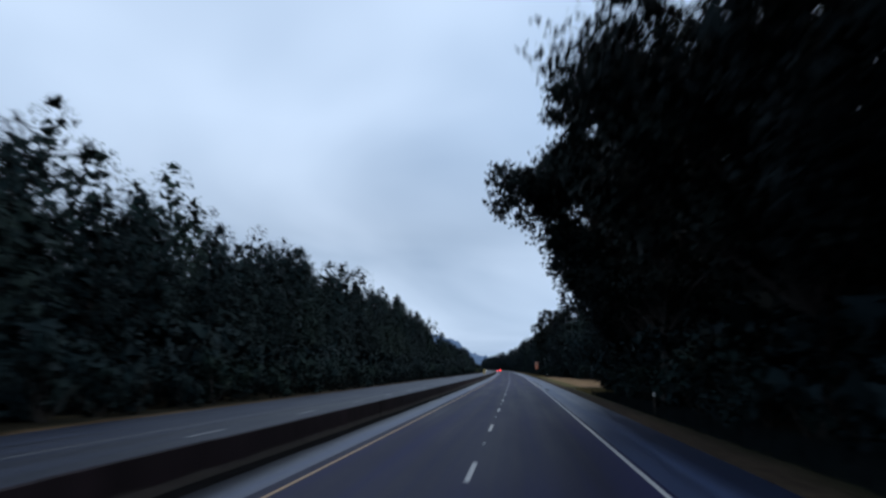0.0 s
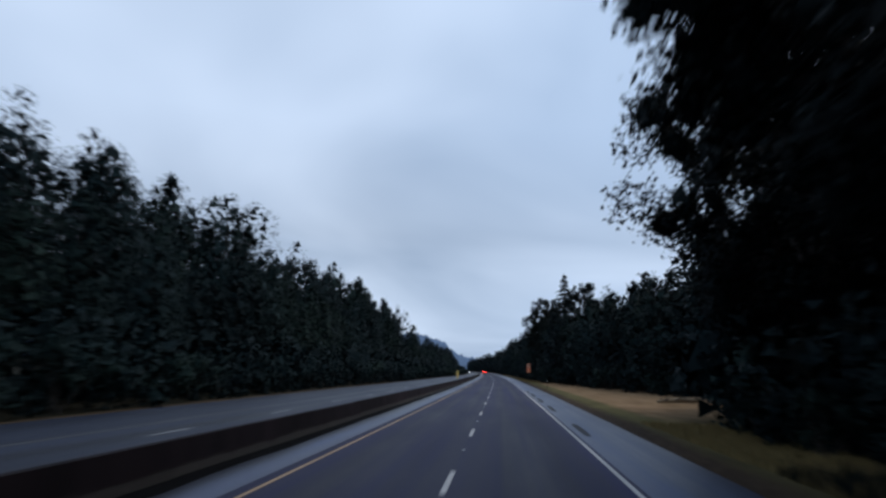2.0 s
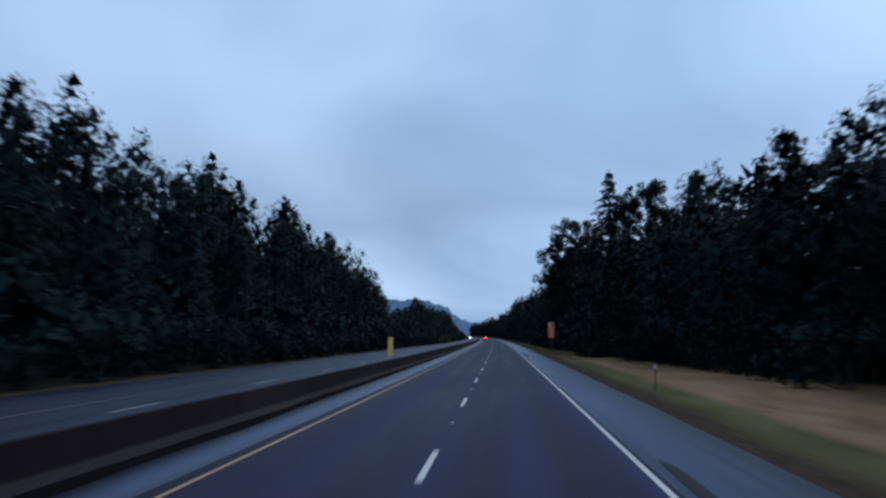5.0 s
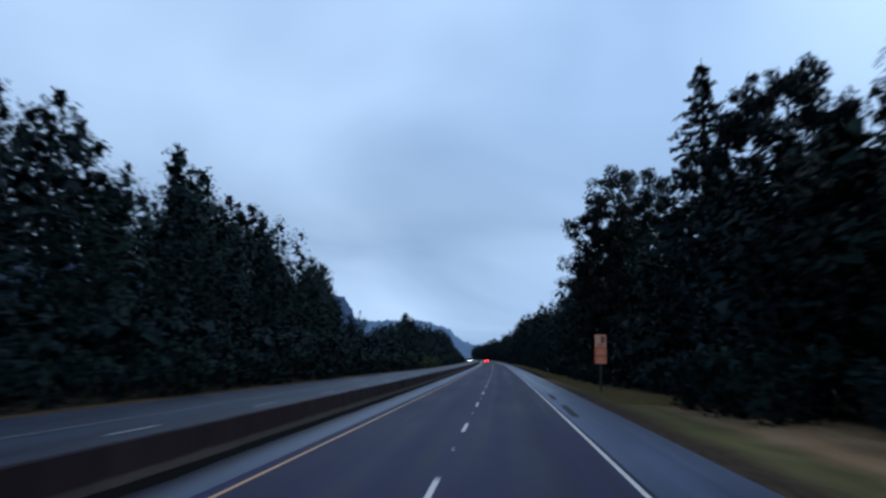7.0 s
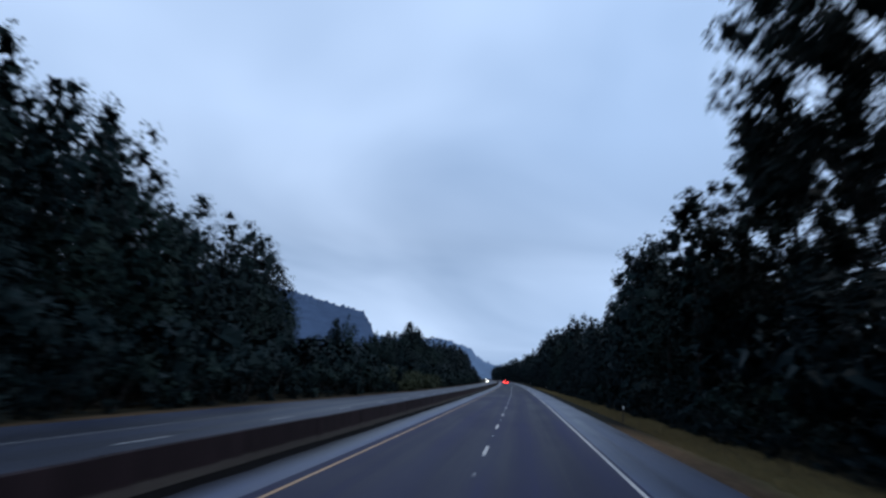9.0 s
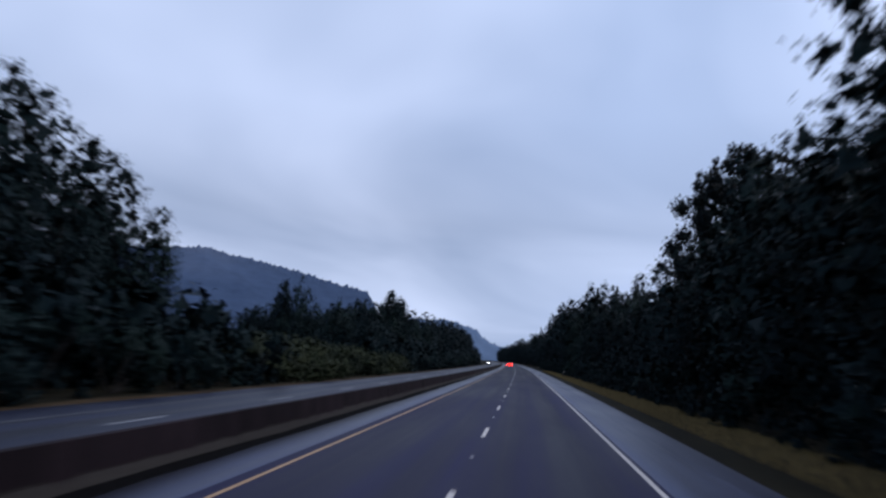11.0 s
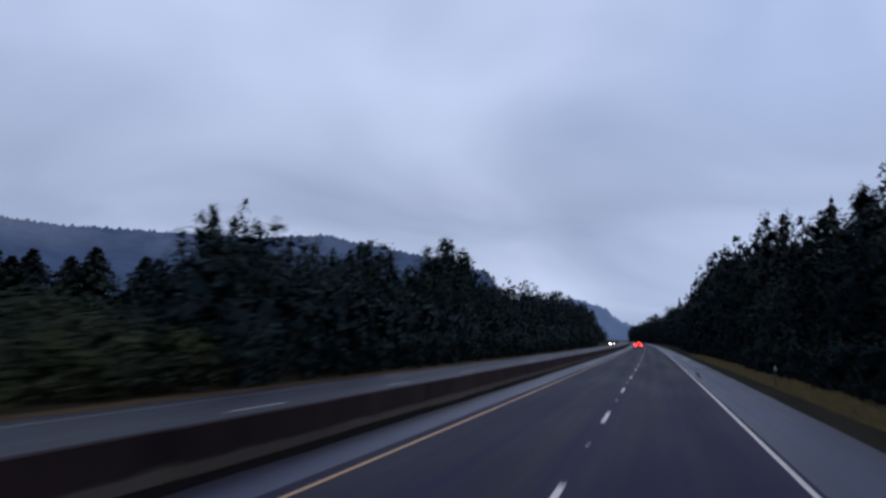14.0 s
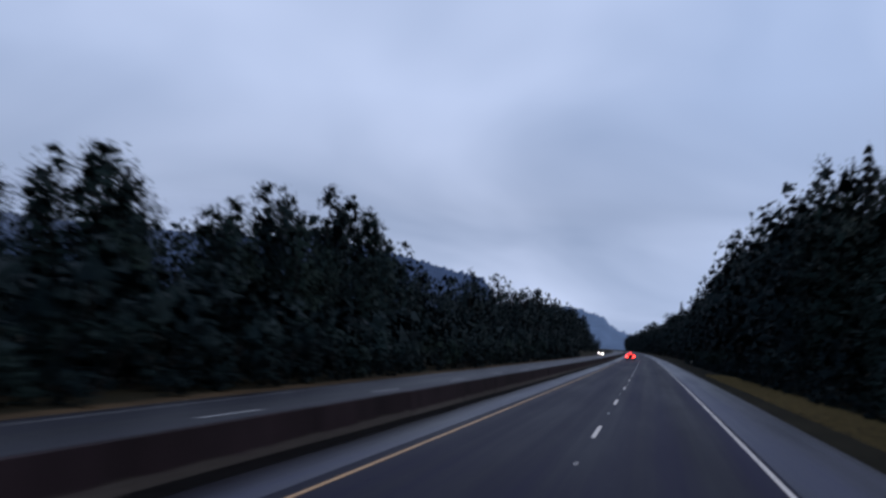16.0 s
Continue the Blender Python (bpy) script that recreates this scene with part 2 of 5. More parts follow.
def ground_material():
    m, n, l, b = material("verge_and_meadow_ground", 0.95)
    pos = n.new("ShaderNodeNewGeometry").outputs["Position"]
    sep = n.new("ShaderNodeSeparateXYZ")
    l.new(pos, sep.inputs[0])
    wob = texture(n, l, 0.22, 5.0)
    fine = texture(n, l, 3.0, 6.0, (1, 0.5, 1))
    tiny = texture(n, l, 26.0, 5.0)
    mott = texture(n, l, 0.5, 5.0, (1, 0.4, 1))
    along = maths(n, l, "MULTIPLY", maths(n, l, "MULTIPLY", sep.outputs["Y"], sep.outputs["Y"]), 0.5 * CURVE)
    x = maths(n, l, "ADD", maths(n, l, "ADD", sep.outputs["X"], along), maths(n, l, "MULTIPLY", maths(n, l, "SUBTRACT", wob, 0.5), 1.5))
    gravel = ramp(n, l, fine, (0.3, (0.024, 0.017, 0.013)), (0.7, (0.062, 0.044, 0.031)))
    green = ramp(n, l, mott, (0.3, (0.060, 0.056, 0.024)), (0.7, (0.118, 0.104, 0.046)))
    tan = ramp(n, l, mott, (0.25, (0.125, 0.078, 0.042)), (0.5, (0.205, 0.132, 0.075)), (0.75, (0.270, 0.182, 0.110)))
    rust = ramp(n, l, mott, (0.3, (0.026, 0.020, 0.014)), (0.7, (0.068, 0.048, 0.030)))
    # the maples' shade on the verge, painted in as a very dark green
    shade_green = ramp(n, l, mott, (0.3, (0.006, 0.008, 0.004)), (0.7, (0.020, 0.022, 0.010)))
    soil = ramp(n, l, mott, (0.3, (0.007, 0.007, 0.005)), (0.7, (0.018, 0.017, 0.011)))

    slant = maths(n, l, "ADD", x, maths(n, l, "MULTIPLY", sep.outputs["Y"], 0.145))

    def edge(a, bb, v=x):
        return ramp(n, l, maths(n, l, "DIVIDE", maths(n, l, "SUBTRACT", v, a), bb - a), (0.0, (0, 0, 0)), (1.0, (1, 1, 1)))
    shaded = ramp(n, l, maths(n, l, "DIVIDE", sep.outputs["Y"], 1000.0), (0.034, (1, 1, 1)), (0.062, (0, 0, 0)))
    green = blend(n, l, shaded, green, shade_green)
    pale = ramp(n, l, mott, (0.3, (0.100, 0.084, 0.042)), (0.7, (0.185, 0.155, 0.080)))
    green = blend(n, l, ramp(n, l, maths(n, l, "DIVIDE", sep.outputs["Y"], 1000.0), (0.240, (0, 0, 0)), (0.280, (1, 1, 1))), green, pale)
    dead = ramp(n, l, fine, (0.3, (0.090, 0.056, 0.030)), (0.7, (0.190, 0.122, 0.068)))
    gravel = blend(n, l, ramp(n, l, maths(n, l, "DIVIDE", sep.outputs["Y"], 1000.0), (0.215, (0, 0, 0)), (0.26, (1, 1, 1))), gravel, dead)
    c = blend(n, l, edge(7.3, 8.5), gravel, green)
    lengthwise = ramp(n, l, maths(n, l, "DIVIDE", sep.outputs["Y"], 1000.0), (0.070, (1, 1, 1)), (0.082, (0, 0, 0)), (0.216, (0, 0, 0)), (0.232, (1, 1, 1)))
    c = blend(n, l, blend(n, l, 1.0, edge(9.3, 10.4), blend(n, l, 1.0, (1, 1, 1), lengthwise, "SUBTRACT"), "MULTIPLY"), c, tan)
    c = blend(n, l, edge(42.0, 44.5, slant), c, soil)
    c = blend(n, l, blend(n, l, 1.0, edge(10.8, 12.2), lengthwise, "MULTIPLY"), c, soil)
    drift = ramp(n, l, maths(n, l, "DIVIDE", sep.outputs["Y"], 1000.0), (0.12, (0, 0, 0)), (0.20, (0.25,) * 3), (0.24, (0.375,) * 3), (0.32, (0.90,) * 3), (0.38, (0.95,) * 3))
    left = blend(n, l, edge(-18.2, -17.7, maths(n, l, "SUBTRACT", x, maths(n, l, "MULTIPLY", drift, 4.0))), soil, rust)
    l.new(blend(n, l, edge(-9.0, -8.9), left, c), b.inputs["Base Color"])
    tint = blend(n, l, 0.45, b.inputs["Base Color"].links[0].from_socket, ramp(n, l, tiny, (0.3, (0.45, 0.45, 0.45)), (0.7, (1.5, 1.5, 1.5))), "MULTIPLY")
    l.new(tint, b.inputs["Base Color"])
    b.inputs["Specular IOR Level"].default_value = 0.04
    bump(n, l, b, fine, 0.8, 0.08)
    return m


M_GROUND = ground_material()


def leaf_material(name, dark, light, rough=0.7):
    m, n, l, b = material(name, rough)
    isl = n.new("ShaderNodeNewGeometry").outputs["Random Per Island"]
    obj = n.new("ShaderNodeObjectInfo").outputs["Random"]
    c = ramp(n, l, isl, (0.0, dark), (1.0, light))
    c = blend(n, l, 0.8, c, ramp(n, l, obj, (0.0, (0.50, 0.62, 0.68)), (0.5, (1, 1, 1)), (1.0, (1.45, 1.32, 0.95))), "MULTIPLY")
    l.new(c, b.inputs["Base Color"])
    b.inputs["Specular IOR Level"].default_value = 0.06
    return m


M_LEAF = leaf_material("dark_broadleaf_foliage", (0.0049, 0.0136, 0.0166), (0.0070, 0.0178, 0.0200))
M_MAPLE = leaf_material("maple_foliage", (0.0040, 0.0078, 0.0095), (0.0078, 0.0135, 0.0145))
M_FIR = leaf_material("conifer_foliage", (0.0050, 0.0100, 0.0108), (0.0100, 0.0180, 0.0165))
M_SHRUB = leaf_material("shrub_foliage", (0.0170, 0.0250, 0.0165), (0.0240, 0.0340, 0.0215))
M_GRASS = leaf_material("dry_roadside_grass", (0.110, 0.087, 0.045), (0.200, 0.155, 0.084), 0.85)


def bark_material():
    m, n, l, b = material("grey_brown_bark", 0.95)
    t = texture(n, l, 5.0, 6.0, (3, 3, 0.5), "Object")
    l.new(ramp(n, l, t, (0.3, (0.008, 0.007, 0.007)), (0.7, (0.026, 0.023, 0.021))), b.inputs["Base Color"])
    bump(n, l, b, t, 0.6, 0.03)
    return m


M_BARK = bark_material()


def plain(name, colour, rough=0.5, metallic=0.0, wear=0.3):
    m, n, l, b = material(name, rough, metallic)
    t = texture(n, l, 6.0, 5.0, source="Object")
    l.new(blend(n, l, wear, colour, ramp(n, l, t, (0.3, (0.5, 0.5, 0.5)), (0.7, (1.2, 1.2, 1.2))), "MULTIPLY"), b.inputs["Base Color"])
    return m


def glowing(name, colour, strength):
    m, n, l, b = material(name, 0.3)
    b.inputs["Base Color"].default_value = (*colour, 1)
    b.inputs["Emission Color"].default_value = (*colour, 1)
    b.inputs["Emission Strength"].default_value = strength
    return m


M_LOG = plain("pale_weathered_log", (0.20, 0.155, 0.105), 0.9, wear=0.5)
M_SIGN_BROWN = plain("orange_brown_reflective_sheeting", (0.84, 0.17, 0.045), 0.45, wear=0.15)
M_SIGN_PALE = plain("pale_reflective_sheeting", (0.80, 0.40, 0.28), 0.45, wear=0.15)
M_SIGN_DARK = plain("dark_red_brown_sheeting", (0.26, 0.075, 0.035), 0.5)
M_POST = plain("dark_weathered_wood_post", (0.05, 0.04, 0.033), 0.9)
M_STEEL = plain("galvanised_steel", (0.32, 0.33, 0.34), 0.5, 0.7)
M_MARKER_YELLOW = plain("yellow_reflective_sheeting", (0.90, 0.66, 0.14), 0.45, wear=0.15)
M_MARKER_WHITE = plain("white_reflective_plastic", (0.75, 0.75, 0.72), 0.4)
M_TAIL = glowing("lit_red_tail_lamp", (1.0, 0.03, 0.02), 22.0)
M_HEAD = glowing("lit_white_headlamp", (1.0, 0.95, 0.86), 30.0)
M_CAR = plain("dark_car_paint", (0.02, 0.022, 0.026), 0.3)
M_RUBBER = plain("black_rubber", (0.012, 0.012, 0.012), 0.85)
M_GLASS = plain("dark_tinted_glass", (0.01, 0.012, 0.015), 0.08)


# ---- mesh helpers ----
def link_mesh(name, me, mat, parent=None, label=""):
    ob = new(name, me)
    if mat and not me.materials:
        me.materials.append(mat)
    if parent:
        ob.parent = parent
    if label:
        ob["label"] = label
    return ob


def part(name, bm, mat, parent=None, label=""):
    me = bpy.data.meshes.new(name)
    bm.to_mesh(me)
    bm.free()
    return link_mesh(name, me, mat, parent, label)


def box(bm, x0, x1, y0, y1, z0, z1, bevel=0.0):
    g = bmesh.ops.create_cube(bm, size=1.0, matrix=Matrix.Translation(((x0 + x1) / 2, (y0 + y1) / 2, (z0 + z1) / 2)) @ Matrix.Diagonal((x1 - x0, y1 - y0, z1 - z0, 1)))
    if bevel:
        edges = list({e for v in g["verts"] for e in v.link_edges})
        bmesh.ops.bevel(bm, geom=edges, offset=bevel, segments=2, affect="EDGES", profile=0.5)
    return bm


def boxed(name, dims, mat, parent=None, label="", bevel=0.0):
    return part(name, box(bmesh.new(), *dims, bevel), mat, parent, label)


def tube(bm, points, radii, sides=8):
    """A tapered tube along points."""
    rings = []
    for k, (p, r) in enumerate(zip(points, radii)):
        p = Vector(p)
        d = (Vector(points[min(k + 1, len(points) - 1)]) - Vector(points[max(k - 1, 0)])).normalized()
        q = d.to_track_quat("Z", "Y").to_matrix()
        rings.append([bm.verts.new(p + q @ Vector((r * math.cos(2 * math.pi * s / sides), r * math.sin(2 * math.pi * s / sides), 0))) for s in range(sides)])
    for a, b in zip(rings, rings[1:]):
        for s in range(sides):
            bm.faces.new((a[s], a[(s + 1) % sides], b[(s + 1) % sides], b[s]))
    bm.faces.new(rings[-1])
    bm.faces.new(rings[0][::-1])


def bend(y):
    """The road's sideways shift: one long, gentle curve to the left."""
    return -0.5 * CURVE * y * y


def stations(y0, y1, step):
    n = max(1, int(round((y1 - y0) / step)))
    return [y0 + (y1 - y0) * k / n for k in range(n + 1)]


def swept(name, profile, y0, y1, step, mat, parent=None, closed=True, label="", widen=None):
    """A profile in x and z carried along the road."""
    ys = stations(y0, y1, step)
    verts, faces, n = [], [], len(profile)
    for y in ys:
        for k, (x, z) in enumerate(profile):
            verts.append((x + bend(y) + (widen(y, k) if widen else 0.0), y, z))
    for a in range(len(ys) - 1):
        for k in range(n if closed else n - 1):
            p, q = a * n + k, a * n + (k + 1) % n
            faces.append((p, p + n, q + n, q))
    if closed:
        faces.append(tuple(range(n)))
        faces.append(tuple(range((len(ys) - 1) * n, len(ys) * n))[::-1])
    me = bpy.data.meshes.new(name)
    me.from_pydata(verts, [], faces)
    me.update()
    return link_mesh(name, me, mat, parent, label)


Y0, Y1 = -60.0, 1500.0

# ---- ground ----
def build_ground():
    verts, faces = [], []
    xs = [-4600, -2600, -1200, -500, -200, -90, -50, -30, -21, -17.5, -16.0, 6.0, 8.5, 10, 13, 18, 26, 40, 70, 160, 500, 1500, 4600]
    ys = [-4000, -1500, -500, -120] + list(range(-60, 700, 8)) + [720, 800, 900, 1050, 1250, 1500, 2000, 3000, 4600]
    for y in ys:
        for x in xs:
            z = -0.045
            if -60 <= y < 900 and (10.9 < x < 80 or -60 < x < -18.5):
                z += 0.30 * (noise.noise(Vector((x * 0.11, y * 0.09, 0))) - 0.1)
            verts.append((x + (bend(y) if -200 < y < 1600 else 0), y, z))
    n = len(xs)
    for a in range(len(ys) - 1):
        for k in range(n - 1):
            p = a * n + k
            faces.append((p, p + 1, p + 1 + n, p + n))
    me = bpy.data.meshes.new("ground")
    me.from_pydata(verts, [], faces)
    me.update()
    for p in me.polygons:
        p.use_smooth = True
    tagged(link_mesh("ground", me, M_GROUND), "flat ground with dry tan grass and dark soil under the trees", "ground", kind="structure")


build_ground()


def shoulder_width(y, k):
    if k in (1, 2):
        return 0.15 + 0.05 * noise.noise(Vector((0, y * 0.15, 3)))
    return 0.0


road = tagged(swept("road", [(-3.98, -0.2), (4.12, -0.2), (4.12, 0.0), (-3.98, 0.0)][::-1], Y0, Y1, 10, M_LANE), "two dark worn asphalt lanes of a highway carriageway", "road", kind="structure")
tagged(swept("shoulder_right", [(4.12, -0.004), (6.45, -0.03), (6.45, -0.2), (4.12, -0.2)], Y0, Y1, 4, M_SHOULDER, widen=shoulder_width), "damp grey asphalt hard shoulder", "road shoulder", kind="structure")
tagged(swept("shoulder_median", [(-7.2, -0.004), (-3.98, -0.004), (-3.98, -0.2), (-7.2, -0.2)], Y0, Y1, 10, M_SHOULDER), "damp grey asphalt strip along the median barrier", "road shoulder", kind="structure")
tagged(swept("road_opposite", [(-12.6, 0.0), (-7.2, 0.0), (-7.2, -0.2), (-12.6, -0.2)], Y0, Y1, 10, M_OPPOSITE), "grey damp asphalt of the opposite carriageway", "road", kind="structure")
def left_edge(y):
    """Where the shoulder of the opposite carriageway ends."""
    return float(np.interp(y, (120, 200, 240, 320, 380), (-16.9, -15.9, -15.4, -13.3, -13.1)))


def opposite_width(y, k):
    return left_edge(y) + 16.6 + 0.22 * noise.noise(Vector((5, y * 0.12, 0))) if k in (0, 3) else 0.0


tagged(swept("shoulder_opposite", [(-16.6, -0.02), (-12.6, -0.004), (-12.6, -0.2), (-16.6, -0.2)], Y0, Y1, 4, M_OPPOSITE, widen=opposite_width), "grey asphalt shoulder of the opposite carriageway", "road shoulder", kind="structure")


def line(name, x, width, label, mat, y0=Y0, y1=Y1):
    h = width / 2
    tagged(swept(name, [(x - h, 0.001), (x - h, 0.005), (x + h, 0.005), (x + h, 0.001)], y0, y1, 6, mat), label, "road marking", kind="structure")


line("edge_line_white", 3.95, 0.115, "worn solid white edge line on the road", M_WHITE)
line("edge_line_yellow", -3.62, 0.09, "worn solid yellow line beside the median", M_YELLOW)
line("edge_line_opposite", -12.35, 0.13, "faded white edge line of the opposite carriageway", M_FADED)
line("edge_line_opposite_yellow", -6.75, 0.13, "worn yellow edge line of the opposite carriageway", M_YELLOW)

PITCH, DASH = 12.19, 3.05


def dashes():
    me = bpy.data.meshes.new("lane_dash")
    h = 0.06
    b = bmesh.new()
    box(b, -h, h, 0, DASH, 0.001, 0.006)
    b.to_mesh(me)
    b.free()
    me.materials.append(M_WHITE)
    thin = bpy.data.meshes.new("lane_dash")
    b = bmesh.new()
    box(b, -0.05, 0.05, 0, DASH, 0.001, 0.006)
    b.to_mesh(thin)
    b.free()
    thin.materials.append(M_THIN)
    opposite = bpy.data.objects["road_opposite"]
    for k in range(-4, 64):
        o = link_mesh("lane_dash", me, None, road)
        o.location = (bend(k * PITCH), k * PITCH, 0)
        o.rotation_euler.z = CURVE * k * PITCH
        o = link_mesh("lane_dash", thin, None, opposite)
        o.location = (-10.3 + bend(k * PITCH), k * PITCH + 8.2, 0)
    b = bmesh.new()
    box(b, -0.045, 0.045, -0.045, 0.045, 0.001, 0.016, 0.006)
    mk = bpy.data.meshes.new("reflective_marker")
    b.to_mesh(mk)
    b.free()
    mk.materials.append(M_MARKER_WHITE)
    for k in range(-4, 45):
        o = link_mesh("reflective_marker", mk, None, road)
        o.location = (bend(k * PITCH + 7.6), k * PITCH + 7.6, 0)


dashes()


def tar_patch(x, y, length, width, seed):
    rnd = random.Random(seed)
    b = bmesh.new()
    ring = []
    for k in range(22):
        a = 2 * math.pi * k / 22
        r = 0.86 + 0.2 * rnd.random()
        cx, sx = math.cos(a), math.sin(a)
        ring.append((x + 0.5 * width * r * math.copysign(abs(cx) ** 0.4, cx), y + 0.5 * length * r * math.copysign(abs(sx) ** 0.4, sx)))
    low = [b.verts.new((p, q, -0.03)) for p, q in ring]
    top = [b.verts.new((p, q, 0.006)) for p, q in ring]
    b.faces.new(top)
    for k in range(22):
        b.faces.new((low[k], low[(k + 1) % 22], top[(k + 1) % 22], top[k]))
    tagged(part("tar_patch", b, M_PATCH), "dark tar repair patch on the road shoulder", "road patch", "tar patches", "structure")


for k, (x, y, ln, wd) in enumerate([(4.55, 66, 6, 0.3), (4.52, 83, 7, 0.28), (4.50, 96, 8.6, 0.34), (4.53, 108.4, 8.8, 0.36), (4.46, 120, 8.8, 0.30), (4.55, 194, 8, 0.36), (4.6, 206, 6, 0.32), (4.55, 388, 10, 0.28)]):
    tar_patch(x + bend(y), y, ln, wd, k)


# near-black low strip along the barrier's foot, uneven on its road side
tagged(swept("gutter_dirt", [(-5.45, 0.001), (-5.45, 0.09), (-5.36, 0.06), (-5.20, 0.008), (-5.15, -0.002)], Y0, 800, 2.5, M_FOOT_STRIP, widen=lambda y, k: 0.16 * noise.noise(Vector((k * 0.3, y * 0.35, 0))) if k > 1 else 0.0), "near-black uneven strip along the foot of the barrier", "dirt", kind="structure")


# ---- median barrier ----
def barrier():
    prof = [(-0.20, 0.0), (-0.20, 0.05), (-0.125, 0.25), (-0.085, 0.81), (0.085, 0.81), (0.125, 0.25), (0.20, 0.05), (0.20, 0.0)]
    owner = tagged(new("median_barrier"), "dark weathered concrete median barrier in sections", "barrier", kind="structure")
    owner.location = (-5.62, 0, 0)
    length = 6.1
    b = bmesh.new()
    rings = []
    for y, s in ((0.012, 0.94), (0.05, 1.0), (length - 0.05, 1.0), (length - 0.012, 0.94)):
        rings.append([b.verts.new((x * s, y, z if s == 1.0 else z * 0.985)) for x, z in prof])
    for a, c in zip(rings, rings[1:]):
        for k in range(len(prof) - 1):
            b.faces.new((a[k], a[k + 1], c[k + 1], c[k]))
    b.faces.new(rings[0][::-1])
    b.faces.new(rings[-1])
    bmesh.ops.recalc_face_normals(b, faces=b.faces)
    me = bpy.data.meshes.new("barrier_section")
    b.to_mesh(me)
    b.free()
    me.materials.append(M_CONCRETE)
    rnd = random.Random(4)
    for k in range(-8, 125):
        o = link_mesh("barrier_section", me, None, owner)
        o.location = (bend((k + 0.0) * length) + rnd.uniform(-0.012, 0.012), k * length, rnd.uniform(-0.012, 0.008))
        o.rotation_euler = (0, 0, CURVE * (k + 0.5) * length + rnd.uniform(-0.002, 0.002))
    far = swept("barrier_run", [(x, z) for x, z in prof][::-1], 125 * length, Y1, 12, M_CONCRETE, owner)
    tagged(far, kind="stuff")


barrier()


# ---- trees ----
def leaves_mesh(name, centres, normals_bias, size, rng, mat):
    """Many small folded leaf sprays, each an island of one triangle."""
    n = len(centres)
    a = rng.normal(size=(n, 3)) + normals_bias
    a /= np.linalg.norm(a, axis=1)[:, None]
    t = np.cross(a, rng.normal(size=(n, 3)))
    t /= np.linalg.norm(t, axis=1)[:, None]
    s = np.cross(a, t)
    L = (size * rng.uniform(0.6, 1.45, n))[:, None]
    Wd = L * rng.uniform(0.30, 0.55, n)[:, None]
    tip = a * L * rng.uniform(-0.25, 0.25, n)[:, None]
    v = np.stack([centres - t * L * 0.5 + s * Wd, centres - t * L * 0.35 - s * Wd, centres + t * L * 0.55 + tip], 1)
    face = np.cross(v[:, 1] - v[:, 0], v[:, 2] - v[:, 0])
    turned = (face * normals_bias).sum(1) < 0
    v[turned] = v[turned][:, ::-1]
    soft = normals_bias + 0.08 * rng.normal(size=(n, 3))
    soft /= np.linalg.norm(soft, axis=1)[:, None]
    me = bpy.data.meshes.new(name)
    me.from_pydata(v.reshape(-1, 3).tolist(), [], np.arange(n * 3).reshape(-1, 3).tolist())
    me.update()
    me.shade_smooth()
    me.normals_split_custom_set_from_vertices(np.repeat(soft, 3, axis=0).tolist())
    me.materials.append(mat)
    return me


def wood_mesh(name, height, radius, limbs, lean):
    b = bmesh.new()
    pts = [(lean[0] * (k / 6) ** 2, lean[1] * (k / 6) ** 2, height * k / 6 - (0.3 if k == 0 else 0)) for k in range(7)]
    tube(b, pts, [radius * (1.35 if k == 0 else 1.0 - 0.15 * k) for k in range(7)], 8)
    for start, end, r in limbs:
        s, e = Vector(start), Vector(end)
        mid = s.lerp(e, 0.5) + Vector((0, 0, 0.12 * (e - s).length))
        tube(b, [s, mid, e], [r, r * 0.6, r * 0.18], 5)
    me = bpy.data.meshes.new(name)
    b.to_mesh(me)
    b.free()
    me.materials.append(M_BARK)
    return me


